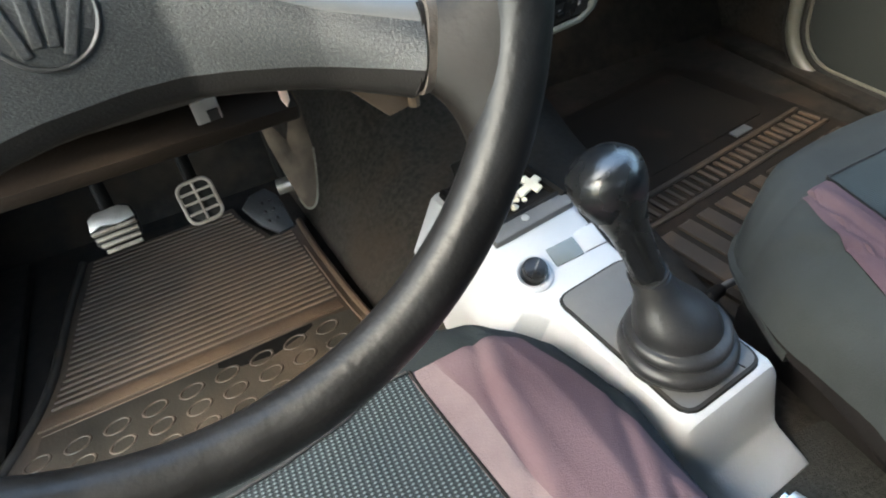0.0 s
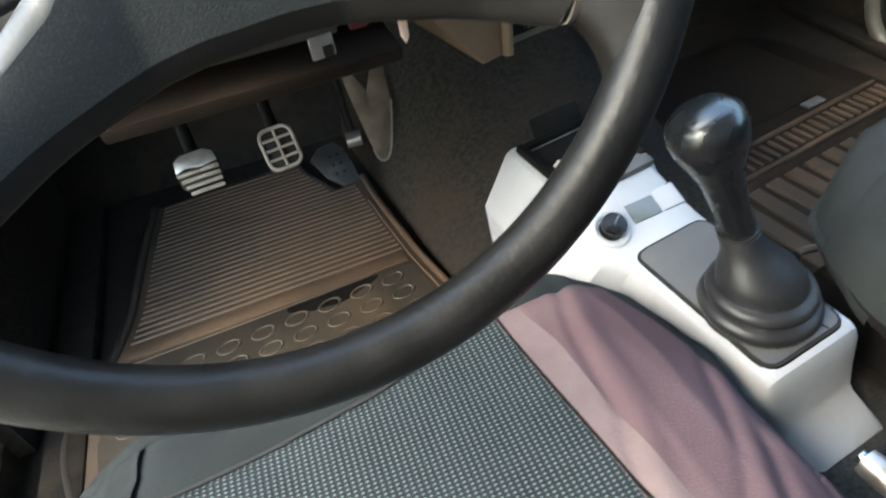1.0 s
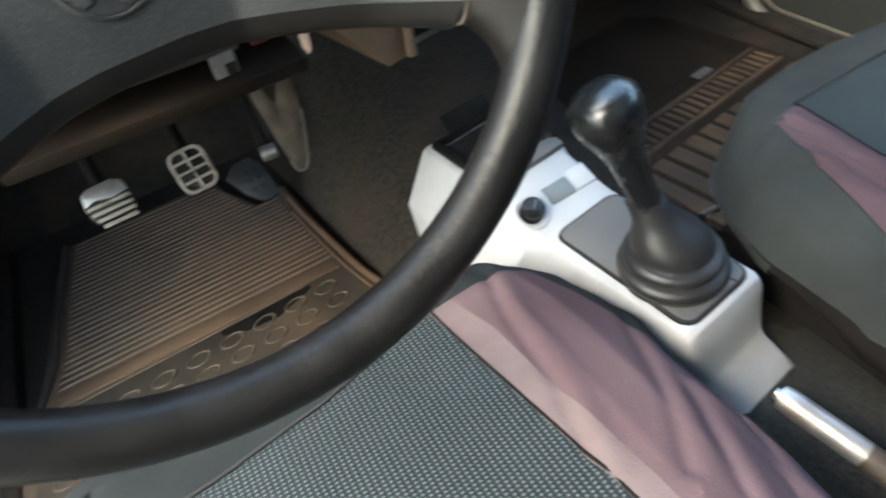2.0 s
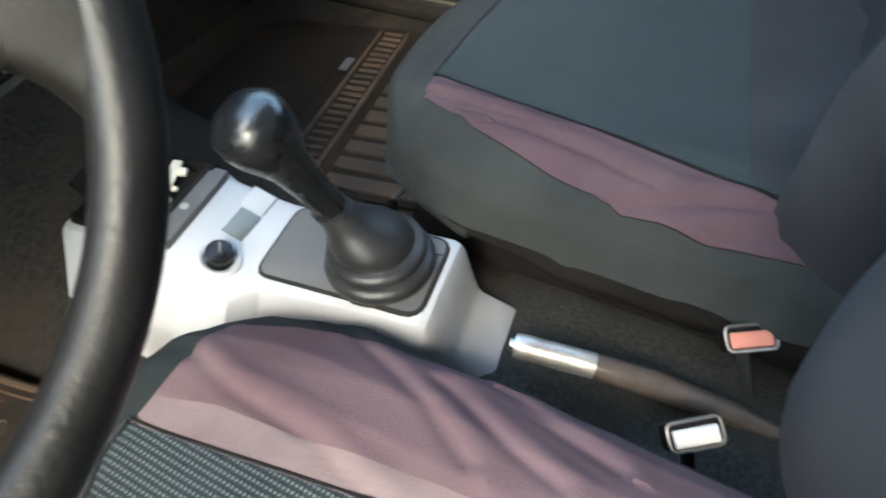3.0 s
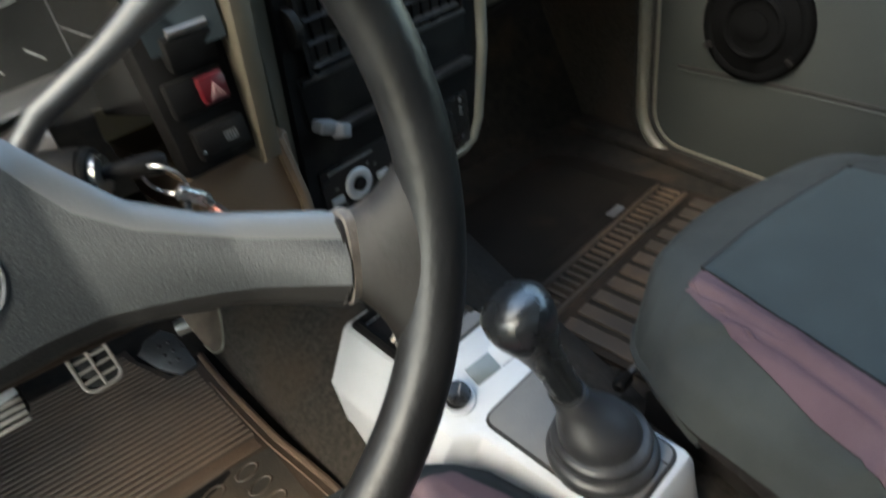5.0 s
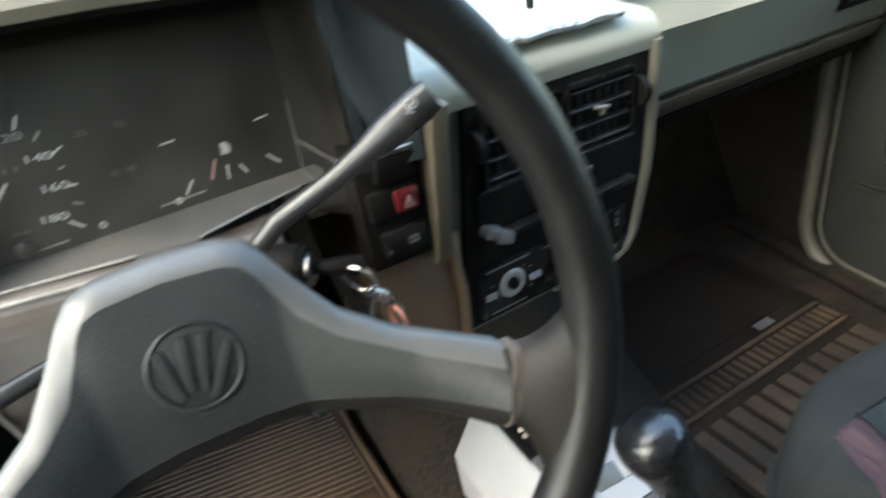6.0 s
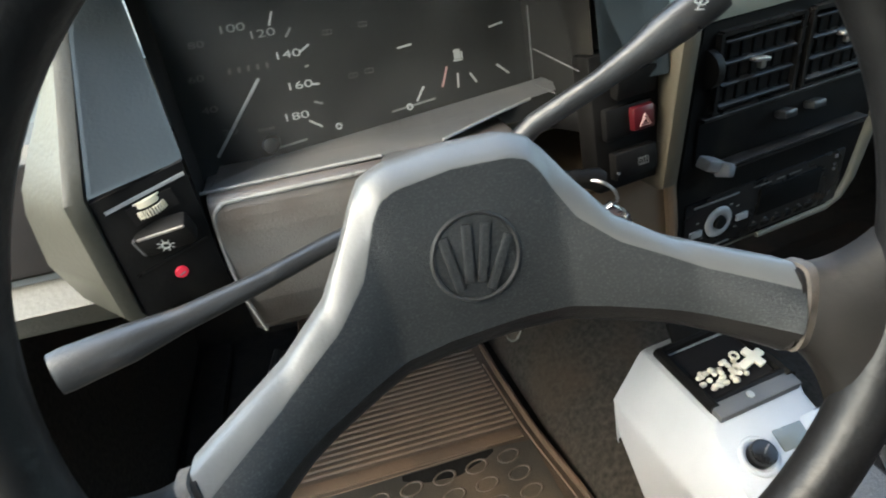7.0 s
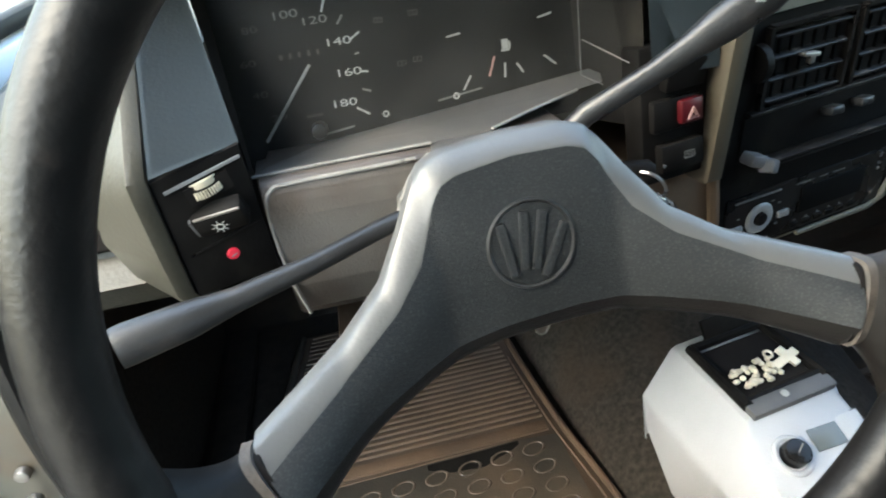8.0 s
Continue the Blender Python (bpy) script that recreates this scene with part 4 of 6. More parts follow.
part("fuel_symbol", join(box((0.0045, 0.0065, 0.0004), m=on_dial(0.040, 0.558)), box((0.0012, 0.005, 0.0004), m=on_dial(0.0432, 0.557)), box((0.006, 0.0012, 0.0004), m=on_dial(0.040, 0.554))), WHITE, hood)
for x, z in ((-0.044, 0.586), (-0.020, 0.587), (-0.033, 0.557), (-0.022, 0.558)):
    part("warning_symbol", join(box((0.0056, 0.0005, 0.0004), m=on_dial(x, z + 0.0014)), box((0.0056, 0.0005, 0.0004), m=on_dial(x, z - 0.0014)), *[box((0.0005, 0.0030, 0.0004), m=on_dial(x + 0.0028 * q, z)) for q in (-1, 0, 1)]), DIM, hood)
part("small_text", join(*[box((0.0016, 0.0018, 0.0004), m=on_dial(-0.103 + 0.0023 * k, 0.5335)) for k in range(5)]), DIM, hood)

# ---- switch panels beside the cluster ----
PT = math.degrees(math.atan(0.7))


def panel_pose(x, z, out=0.0):
    if x > 0:
        return Matrix.Translation((x, 0.128 + 0.15 * (z - 0.511), z)) @ Matrix.Rotation(radians(11.7), 4, "Z") @ Matrix.Rotation(radians(81), 4, "X") @ pose(0, 0, out)
    return Matrix.Translation((x, 0.100 + 0.7 * (z - 0.490), z)) @ Matrix.Rotation(radians(90 - PT), 4, "X") @ pose(0, 0, out)


SWM = Matrix.Translation((-0.161, 0.087, 0.509)) @ Matrix.Rotation(radians(23.3), 4, "Z") @ Matrix.Rotation(radians(90), 4, "X")
sw = thing("switch_panel", m=SWM, label="black panel with light switch, dimmer wheel and glowing red button", category="switch panel", group="switch panels beside the wheel")
part("plate", prism([(-0.027, 0.038), (0.025, 0.044), (0.027, -0.043), (-0.0255, -0.040)], 0.03, pose(0, 0, 0), 0.002), BLACK, sw, local=True)
part("top_line", box((0.0455, 0.0018, 0.0012), m=pose(0.0006, 0.0335, 0.0006, 0, 0, 9)), SILVERPLASTIC, sw, "worn silver line", local=True)
part("wheel_slot", box((0.026, 0.011, 0.002), m=pose(0.0015, 0.0245, 0.0002, 0, 0, 9)), SHADOWBLACK, sw, local=True)
part("dimmer_wheel", disc(0.0115, 0.0042, pose(0.0005, 0.0240, -0.0085, 0, 0, 9) @ pose(0, 0.0025, 0, 90), 0.0012, 28), IVORY, sw, "ivory ribbed dimmer wheel", local=True)
part("dimmer_ribs", join(*[box((0.0007, 0.0045, 0.0012), m=pose(0.0005, 0.0240, -0.0085, 0, 0, 9) @ pose(0.0124 * math.sin(radians(a)), -0.0004, 0.0124 * math.cos(radians(a)), 0, a, 0)) for a in range(-60, 61, 8)]), IVORY, sw, local=True)
RK = pose(0.002, 0.0075, 0.003, 0, 0, 9) @ pose(0, 0, 0, 16, -26, 0)
rk = part("light_rocker", box((0.031, 0.0165, 0.013), (0, 0, 0), 0.0028, RK), BLACK, sw, "black light rocker", local=True)
# Pale strips on the black rocker stand in for its lit top and end.
part("rocker_edge", box((0.027, 0.0013, 0.0012), m=RK @ pose(0.001, 0.0072, 0.0058)), STEEL, rk, local=True)
part("rocker_lit_end", box((0.0012, 0.013, 0.010), m=RK @ pose(-0.0154, 0.0, 0.001)), PLATE, rk, local=True)
part("lamp_symbol", join(ring(0.0022, 0.0005, RK @ pose(-0.001, -0.002, 0.0066), 20, 6), *[box((0.0018, 0.0006, 0.0004), m=RK @ pose(-0.001, -0.002, 0.0066) @ pose(0.0040 * math.cos(radians(a)), 0.0040 * math.sin(radians(a)), 0, 0, 0, a)) for a in range(0, 360, 45)]), WHITE, rk, local=True)
part("groove_line", box((0.044, 0.0012, 0.001), m=pose(0.001, -0.0085, 0.0004, 0, 0, 9)), GLOSS, sw, local=True)
glow = bpy.data.materials.new("red_pilot_light")
glow.use_nodes = True
gb = glow.node_tree.nodes["Principled BSDF"]
gb.inputs["Base Color"].default_value = (0.24, 0.008, 0.018, 1)
gb.inputs["Emission Color"].default_value = (1.0, 0.04, 0.09, 1)
gb.inputs["Emission Strength"].default_value = 0.05
part("red_button", disc(0.0038, 0.006, pose(0.002, -0.0200, 0.002), 0.0015, 20), glow, sw, "red lit push button", local=True)
part("button_mark", box((0.004, 0.0009, 0.0004), m=pose(0.002, -0.0203, 0.0026, 0, 0, 20)), FAINT, sw, local=True)

sw2 = thing("switch_panel", m=panel_pose(0.1435, 0.505), label="black panel with red hazard switch and demister button", category="switch panel", group="switch panels beside the wheel")
part("plate", box((0.058, 0.095, 0.02), (0.001, 0.0035, -0.010), 0.002), BLACK, sw2, local=True)
part("upper_rocker", box((0.032, 0.020, 0.012), (0, 0, 0), 0.002, pose(0.003, 0.030, 0.003, 14)), BLACK, sw2, local=True)
part("rocker_edge", box((0.026, 0.005, 0.002), m=pose(0.004, 0.041, 0.010, 40)), STEEL, sw2, local=True)
part("hazard_socket", box((0.040, 0.022, 0.008), (-0.002, 0.004, 0.001), 0.002), BLACK, sw2, local=True)
hz = part("hazard_switch", box((0.018, 0.0165, 0.012), (0.006, 0.0045, 0.004), 0.002), RED, sw2, "translucent red hazard switch", local=True)
tri = [(math.cos(radians(90 + 120 * k)), math.sin(radians(90 + 120 * k))) for k in range(4)]
part("hazard_symbol", join(tube([(0.006 + 0.0052 * a, 0.002 + 0.0052 * b, 0.0104) for a, b in tri], 0.0005, 6), tube([(0.006 + 0.0026 * a, 0.002 + 0.0026 * b, 0.0104) for a, b in tri], 0.0004, 6)), PINKPRINT, hz, local=True)
part("demister_rocker", box((0.036, 0.020, 0.010), (0, 0, 0), 0.002, pose(0.0, -0.026, 0.002)), BLACK, sw2, local=True)
part("demister_symbol", join(*[box((0.008, 0.0006, 0.0004), (0.005, -0.0286 + 0.0048 * k, 0.0073)) for k in (0, 1)], *[box((0.0006, 0.0048, 0.0004), (0.001 + 0.002 * k, -0.0262, 0.0073)) for k in range(5)]), FAINT, sw2, local=True)
part("chrome_dot", disc(0.0015, 0.001, pose(-0.016, -0.030, 0.0075), 0.0004, 12), CHROME, sw2, local=True)

# ---- lower dash left of and under the column ----
slab("knee_panel", [(0.1095, 0.5236), (0.20, 0.512), (0.20, 0.40), (0.160, 0.398), (0.128, 0.405), (0.112, 0.420), (0.104, 0.445), (0.1005, 0.475), (0.0992, 0.500), (0.0996, 0.509), (0.1006, 0.5155), (0.1026, 0.5202), (0.1056, 0.5228)], -0.135, 0.058, KNEE, "dusty panel under the instruments", bevel=0.0006)
part("knee_edge", tube(spline([(-0.128, 0.106, 0.42), (-0.1335, 0.1005, 0.46), (-0.1345, 0.1005, 0.505), (-0.129, 0.1015, 0.5185), (-0.115, 0.1020, 0.5205), (-0.04, 0.1020, 0.5215)], 5), 0.0014, 8), EDGEGLINT, dash, "rounded edge drawn as a bright highlight")
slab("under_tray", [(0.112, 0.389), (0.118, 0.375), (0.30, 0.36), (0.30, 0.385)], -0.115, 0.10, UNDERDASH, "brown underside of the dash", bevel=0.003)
slab("outer_left_face", [(0.135, 0.470), (0.178, 0.545), (0.22, 0.552), (0.60, 0.552), (0.60, 0.47)], -0.36, -0.218, SHADEDBEIGE, bevel=0.008)
post = []
for z, a, b, c in ((0.645, (-0.1815, 0.163), (-0.190, 0.160), (-0.200, 0.185)), (0.61, (-0.1830, 0.132), (-0.1915, 0.129), (-0.198, 0.142)), (0.565, (-0.1855, 0.088), (-0.1945, 0.085), (-0.221, 0.115)), (0.55, (-0.1865, 0.0745), (-0.1955, 0.071), (-0.229, 0.110)), (0.535, (-0.1865, 0.0745), (-0.1955, 0.071), (-0.234, 0.110)), (0.50, (-0.1860, 0.075), (-0.195, 0.0715), (-0.237, 0.110)), (0.475, (-0.1855, 0.0755), (-0.194, 0.0725), (-0.226, 0.106)), (0.455, (-0.180, 0.082), (-0.187, 0.080), (-0.205, 0.100))):
    post.append([(a[0] + 0.004, a[1] + 0.09, z), (a[0], a[1] + 0.006, z), (*a, z), ((a[0] + b[0]) / 2, (a[1] + b[1]) / 2 - 0.0012, z), (*b, z), (b[0] + (c[0] - b[0]) * 0.08, b[1] + (c[1] - b[1]) * 0.08, z), (*c, z), (c[0] - 0.004, c[1] + 0.10, z)])
part("left_post", sheet(post, close=True, caps=True), SHADEDBEIGE, dash)
slab("left_shelf", [(0.118, 0.468), (0.13, 0.474), (0.40, 0.474), (0.40, 0.435), (0.13, 0.438)], -0.36, -0.205, SHADEDBEIGE, bevel=0.006)
part("left_vent", box((0.060, 0.01, 0.07), (-0.270, 0.150, 0.515), 0.004, pose(-0.272, 0.150, 0.513, -25, 0, 0)), SHADOWBLACK, dash, "black left air vent")
for k in range(4):
    part("vent_slat", box((0.056, 0.012, 0.003), m=pose(-0.272, 0.143 + 0.007 * k, 0.490 + 0.015 * k, -25)), BLACK, dash)
clip = thing("lock_plate", (0.044, 0.115, 0.407), "small bare metal plate under the dash edge", "bracket")
part("plate", box((0.0165, 0.003, 0.0155), (0, 0, 0), 0.001, pose(0.0415, 0.0945, 0.4125, 0, 0, 6)), STEEL, clip)
part("slot", box((0.007, 0.002, 0.007), m=pose(0.0450, 0.0925, 0.4095, 0, 0, 6)), SHADOWBLACK, clip)

# things lying on the stack
sleeve = thing("plastic_sleeve", (0.33, 0.29, 0.592), "white plastic document sleeve with crumpled silver edge", "document sleeve")
quad = [(0.254, 0.176), (0.384, 0.200), (0.455, 0.40), (0.300, 0.42)]
part("sleeve", prism([(x, y) for x, y in quad], 0.006, pose(0, 0, 0.5930), 0.002), PAPER, sleeve)
edge = []
for i in range(3):
    a, b = Vector((*quad[i - 1], 0)), Vector((*quad[i], 0))
    for k in range(14):
        p = a.lerp(b, k / 14)
        edge.append((p.x + random.uniform(-1, 1) * 0.002, p.y + random.uniform(-1, 1) * 0.002, 0.5905 + random.uniform(-1, 1) * 0.0012))
part("crumpled_edge", tube(edge[14:], 0.0042, 6, 0.8), SILVERFOIL, sleeve)
for x, y in ((0.335, 0.27), (0.372, 0.285)):
    solo("black_clip", box((0.007, 0.010, 0.016), (x, y, 0.6015), 0.002), BLACK, "small black clip on the document sleeve", "clip", "clips on the sleeve")
solo("coin", disc(0.006, 0.002, pose(0.352, 0.255, 0.5942), 0.0005, 20), STEEL, "small silver coin on the document sleeve", "coin")


# ---- steering wheel ----
WM = pose(0.0036, -0.064, 0.535, 0, 0, 4.3) @ pose(0, 0, 0, 72.7) @ pose(0, 0, 0, 0, 0, 2.3)
wheel = thing("steering_wheel", m=WM, label="black steering wheel with two padded drooping spokes", category="steering wheel")
part("rim", ring(0.1848, 0.0142, I4, 128, 20), LEATHER, wheel, "worn black leather-grained rim", local=True)
TOP = [(0, 0.0420), (0.028, 0.0398), (0.036, 0.0365), (0.0410, 0.030), (0.0455, 0.0195), (0.0535, 0.0035), (0.070, -0.0130), (0.105, -0.0340), (0.143, -0.0505)]
OUT = [(0, 0.0525), (0.030, 0.0508), (0.041, 0.047), (0.048, 0.038), (0.058, 0.021), (0.074, -0.002), (0.098, -0.0200), (0.125, -0.0325), (0.143, -0.0405)]
BOT = [(0, -0.048), (0.020, -0.048), (0.041, -0.050), (0.060, -0.0540), (0.085, -0.0605), (0.117, -0.0700), (0.143, -0.0770)]
NN = [(0, -0.064), (0.045, -0.063), (0.10, -0.0405), (0.143, -0.0155)]


def cut(row, top):
    """Slants the outer end of the spokes, square to their droop."""
    out = []
    for u, v, n in row:
        k = max(0.0, min(1.0, (abs(u) - 0.08) / 0.0625))
        out.append((u - math.copysign(0.42 * k * k * (top - v), u), v, n))
    return out


st = [-0.1425 + 0.285 * k / 96 for k in range(97)]
face_rows, edge_rows, back_rows, low_rows = [], [], [], []
for u in st:
    a = abs(u)
    tv, ov, bv, nv = lerp(TOP, a), lerp(OUT, a), lerp(BOT, a), lerp(NN, a)
    nb = nv + 0.006 * max(0.0, min(1.0, (a - 0.05) / 0.09)) ** 2
    face_rows.append(cut([(u, bv + 0.0085 + (tv - bv - 0.0085) * k / 8, nb + (nv - nb) * k / 8 + 0.002 * math.sin(math.pi * k / 8)) for k in range(9)], ov))
    low_rows.append(cut([(u, bv - 0.002, nb - 0.020), (u, bv - 0.003, nb - 0.013), (u, bv - 0.0015, nb - 0.008), (u, bv + 0.002, nb - 0.0042), (u, bv + 0.0055, nb - 0.002), (u, bv + 0.0085, nb)], ov))
    edge_rows.append(cut([(u, tv, nv), (u, tv + (ov - tv) * 0.15, nv - 0.0006), (u, tv + (ov - tv) * 0.85, nv - 0.0085), (u, ov, nv - 0.011), (u, ov, nv - 0.024)], ov))
    back_rows.append(cut([(u, ov - 0.001, nv - 0.022), (u, bv - 0.002, nv - 0.020)], ov))
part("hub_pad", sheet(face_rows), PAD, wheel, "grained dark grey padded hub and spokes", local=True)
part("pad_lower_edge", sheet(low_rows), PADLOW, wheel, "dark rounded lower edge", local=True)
part("pad_edge", sheet(edge_rows), LITPADEDGE, wheel, "smooth bevelled upper edge, painted pale as if lit", local=True)
part("pad_back", sheet(back_rows), BLACK, wheel, local=True)
for s in (-1, 1):
    rows = []
    for k in range(13):
        q = k / 12
        mid, hh, th = -0.0598 - 0.013 * q, 0.0183 + 0.041 * q ** 1.7, 0.0125 + 0.001 * q
        row = []
        for j in range(28):
            a = 2 * math.pi * j / 28
            v = mid + hh * math.cos(a)
            row.append((s * ((0.1458 - 0.42 * (-0.0415 - v)) * (1 - q) + q * math.sqrt(0.1835 ** 2 - v * v)), v, (-0.0245 - 0.003 * math.cos(a)) * (1 - q) ** 1.2 + th * math.copysign(abs(math.sin(a)) ** 0.6, math.sin(a))))
        rows.append(row)
    part("spoke_end", sheet(rows, close=True, caps=True), SPOKE, wheel, "worn flared spoke end", local=True)
    srows = []
    for q in (0, 1):
        srows.append([(s * (0.1437 + 0.0046 * q - 0.42 * (0.0192 - 0.0192 * math.cos(a))), -0.0598 + 0.0192 * math.cos(a), -0.0245 - 0.003 * math.cos(a) + 0.0137 * math.copysign(abs(math.sin(a)) ** 0.5, math.sin(a))) for a in (2 * math.pi * j / 28 for j in range(28))])
    part("spoke_seam", sheet(srows, close=True, caps=True), SEAM, wheel, "brown worn joint strip", local=True)
for s in (-1, 1):
    groove = [[(s * (x - 0.42 * (0.0192 - 0.0176 * math.cos(a))), -0.0598 + 0.0176 * math.cos(a), -0.0245 - 0.003 * math.cos(a) + 0.0115 * math.copysign(abs(math.sin(a)) ** 0.5, math.sin(a))) for a in (2 * math.pi * j / 28 for j in range(28))] for x in (0.1412, 0.1442)]
    part("seam_groove", sheet(groove, close=True, caps=True), SHADOWBLACK, wheel, local=True)
EM = pose(0.001, -0.001, 0, 0, 0, -12.5)
em = part("emblem_ring", ring(0.0215, 0.0011, EM @ pose(0, 0, -0.0615), 48, 8), EMBLEM, wheel, "round embossed emblem", local=True)
part("emblem_dish", disc(0.0205, 0.002, EM @ pose(0, 0, -0.0619), 0.0005, 40), PAD, em, local=True)
bars = [((-0.0165, 0.010), (-0.0075, -0.0165)), ((0.0075, -0.0165), (0.0165, 0.010)), ((-0.0048, 0.016), (-0.0030, -0.013)), ((0.0048, 0.016), (0.0030, -0.013))]
for (x0, y0), (x1, y1) in bars:
    L = math.hypot(x1 - x0, y1 - y0)
    bar_m = EM @ pose((x0 + x1) / 2, (y0 + y1) / 2, -0.0616, 0, 0, math.degrees(math.atan2(y1 - y0, x1 - x0)))
    part("emblem_bar", box((L, 0.0048, 0.0018), (0, 0, 0), 0.0005, bar_m), EMBLEM, em, local=True)
    part("bar_inset", box((L - 0.0018, 0.0030, 0.0004), (0, 0, 0), 0, bar_m @ pose(0, 0, 0.0009)), PAD, em, local=True)
part("boss", disc(0.045, 0.03, pose(0, 0, -0.086), 0.004), BLACK, wheel, local=True)

# ---- column with stalks and ignition ----
col = thing("steering_column", (0, 0.1, 0.49), "black plastic steering column cowl with two control stalks", "steering column")
crow = []
for y, w, zt, zb in ((0.010, 0.044, 0.510, 0.475), (0.025, 0.052, 0.514, 0.468), (0.10, 0.056, 0.512, 0.455), (0.16, 0.058, 0.508, 0.45), (0.22, 0.055, 0.504, 0.45)):
    crow.append([(w * x, y, zb + (zt - zb) * z) for x, z in ((-0.8, 0), (0.8, 0), (1, 0.12), (1, 0.8), (0.72, 1), (-0.72, 1), (-1, 0.8), (-1, 0.12))])
cw = sheet(crow, close=True, caps=True)
bmesh.ops.bevel(cw, geom=cw.edges[:], offset=0.003, segments=2, profile=0.5, affect="EDGES")
part("cowl", cw, DUSTY, col, "dusty black cowl")
part("cowl_hump", box((0.050, 0.055, 0.022), (0, 0, 0), 0.008, pose(-0.007, 0.094, 0.5165, -8), 3), DUSTY, col, "dusty raised hump under the dials")
part("cowl_edge", tube(spline([(-0.030, 0.094, 0.5235), (-0.043, 0.092, 0.512), (-0.054, 0.090, 0.490), (-0.056, 0.090, 0.47)], 4), 0.005, 8), EDGEGLINT, col, "cowl edge drawn as a bright highlight")
a, b = Vector((0.045, 0.078, 0.528)), Vector((0.158, 0.060, 0.600))
pts = [a, a.lerp(b, 0.12) + Vector((0, 0, 0.004)), a.lerp(b, 0.45), a.lerp(b, 0.62), a.lerp(b, 0.75), a.lerp(b, 0.93), b]
sk = part("wiper_stalk", tube(pts, [0.0066, 0.0066, 0.0066, 0.0078, 0.0104, 0.0110, 0.0098], 16, 0.75), STALK, col, "black wiper stalk with printed symbol")
sym = Matrix.Translation(a.lerp(b, 0.89) + Vector((-0.003, -0.0095, 0.0055))) @ Matrix.Rotation(radians(62), 4, "X") @ pose(0, 0, 0, 0, 0, -8) @ Matrix.Scale(0.68, 4)
part("wiper_symbol", join(tube([sym @ Vector(p) for p in ((-0.005, 0.0005, 0), (-0.004, 0.005, 0), (0.0, 0.0066, 0), (0.004, 0.005, 0), (0.005, 0.0005, 0), (0.002, -0.0015, 0), (-0.002, -0.0015, 0), (-0.005, 0.0005, 0))], 0.0005, 6), tube([sym @ Vector(p) for p in ((-0.003, -0.004, 0), (0.0015, 0.0035, 0))], 0.0005, 6), tube([sym @ Vector(p) for p in ((-0.005, -0.005, 0), (0.002, -0.005, 0))], 0.0005, 6)), WHITE, sk)
a, b = Vector((-0.045, 0.075, 0.500)), Vector((-0.209, 0.014, 0.490))
pts = [a, a.lerp(b, 0.15), a.lerp(b, 0.4) + Vector((0, 0, -0.003)), a.lerp(b, 0.65) + Vector((0, 0, -0.003)), a.lerp(b, 0.8) + Vector((0, 0, -0.002)), a.lerp(b, 0.97), b]
part("indicator_stalk", tube(pts, [0.0058, 0.0058, 0.0060, 0.0072, 0.0104, 0.0116, 0.0112], 16, 0.72), STALK, col, "black indicator stalk with a flared end")
part("ignition_lock", join(tube([(0.043, 0.101, 0.500), (0.065, 0.089, 0.498)], 0.016, 20), ring(0.0125, 0.003, Matrix.Translation((0.067, 0.088, 0.498)) @ Vector((0.88, -0.47, -0.08)).to_track_quat("Z", "Y").to_matrix().to_4x4(), 24, 8)), BLACK, col)
part("lock_collar", tube([(0.066, 0.0885, 0.498), (0.072, 0.085, 0.4975)], 0.0115, 20), CHROME, col, "bright lock collar")
keys = thing("key_ring", (0.09, 0.082, 0.49), "bunch of car keys hanging from the ignition", "keys")
part("key_head", tube([(0.072, 0.086, 0.4975), (0.085, 0.081, 0.4975), (0.099, 0.075, 0.4972), (0.103, 0.074, 0.497)], [0.004, 0.0062, 0.0072, 0.004], 10, 0.6), BLACK, keys, "black plastic key head")
qr = Vector((0.6, 0.6, 0.3)).to_track_quat("Z", "Y").to_matrix().to_4x4()
part("split_ring", ring(0.012, 0.0011, Matrix.Translation((0.098, 0.074, 0.487)) @ qr, 28, 6), CHROME, keys)
part("fob_link", join(box((0.020, 0.005, 0.008), (0, 0, 0), 0.001, pose(0.108, 0.070, 0.474, 20, 42, 10)), box((0.004, 0.004, 0.016), (0, 0, 0), 0.001, pose(0.117, 0.068, 0.464, 0, -30, 0))), CHROME, keys)
part("copper_ring", ring(0.010, 0.0013, Matrix.Translation((0.117, 0.066, 0.453)) @ Vector((1, 0.3, 0.1)).to_track_quat("Z", "Y").to_matrix().to_4x4(), 24, 6), WORNRED, keys)
part("ring_low", ring(0.011, 0.0016, Matrix.Translation((0.079, 0.046, 0.449)) @ Vector((0.3, 1, 0.2)).to_track_quat("Z", "Y").to_matrix().to_4x4(), 24, 6), BRASS, keys, "ivory ring")
part("hanging_key", prism([(-0.004, 0.008), (0.004, 0.009), (0.006, 0.0), (0.003, -0.004), (0.0025, -0.020), (0.0, -0.024), (-0.0025, -0.019), (-0.003, -0.004), (-0.006, 0.002)], 0.002, pose(0.087, 0.050, 0.4440, 80, 0, -8) @ Matrix.Scale(0.95, 4), 0.0005), BRASS, keys, "pale brass key")
part("hanging_key", prism([(-0.004, 0.007), (0.004, 0.008), (0.0055, 0.0), (0.003, -0.004), (0.0022, -0.017), (0.0, -0.020), (-0.0022, -0.016), (-0.003, -0.004), (-0.0055, 0.002)], 0.002, pose(0.083, 0.049, 0.4450, 80, -58, -8) @ Matrix.Scale(0.9, 4), 0.0005), BRASS, keys, "pale brass key")
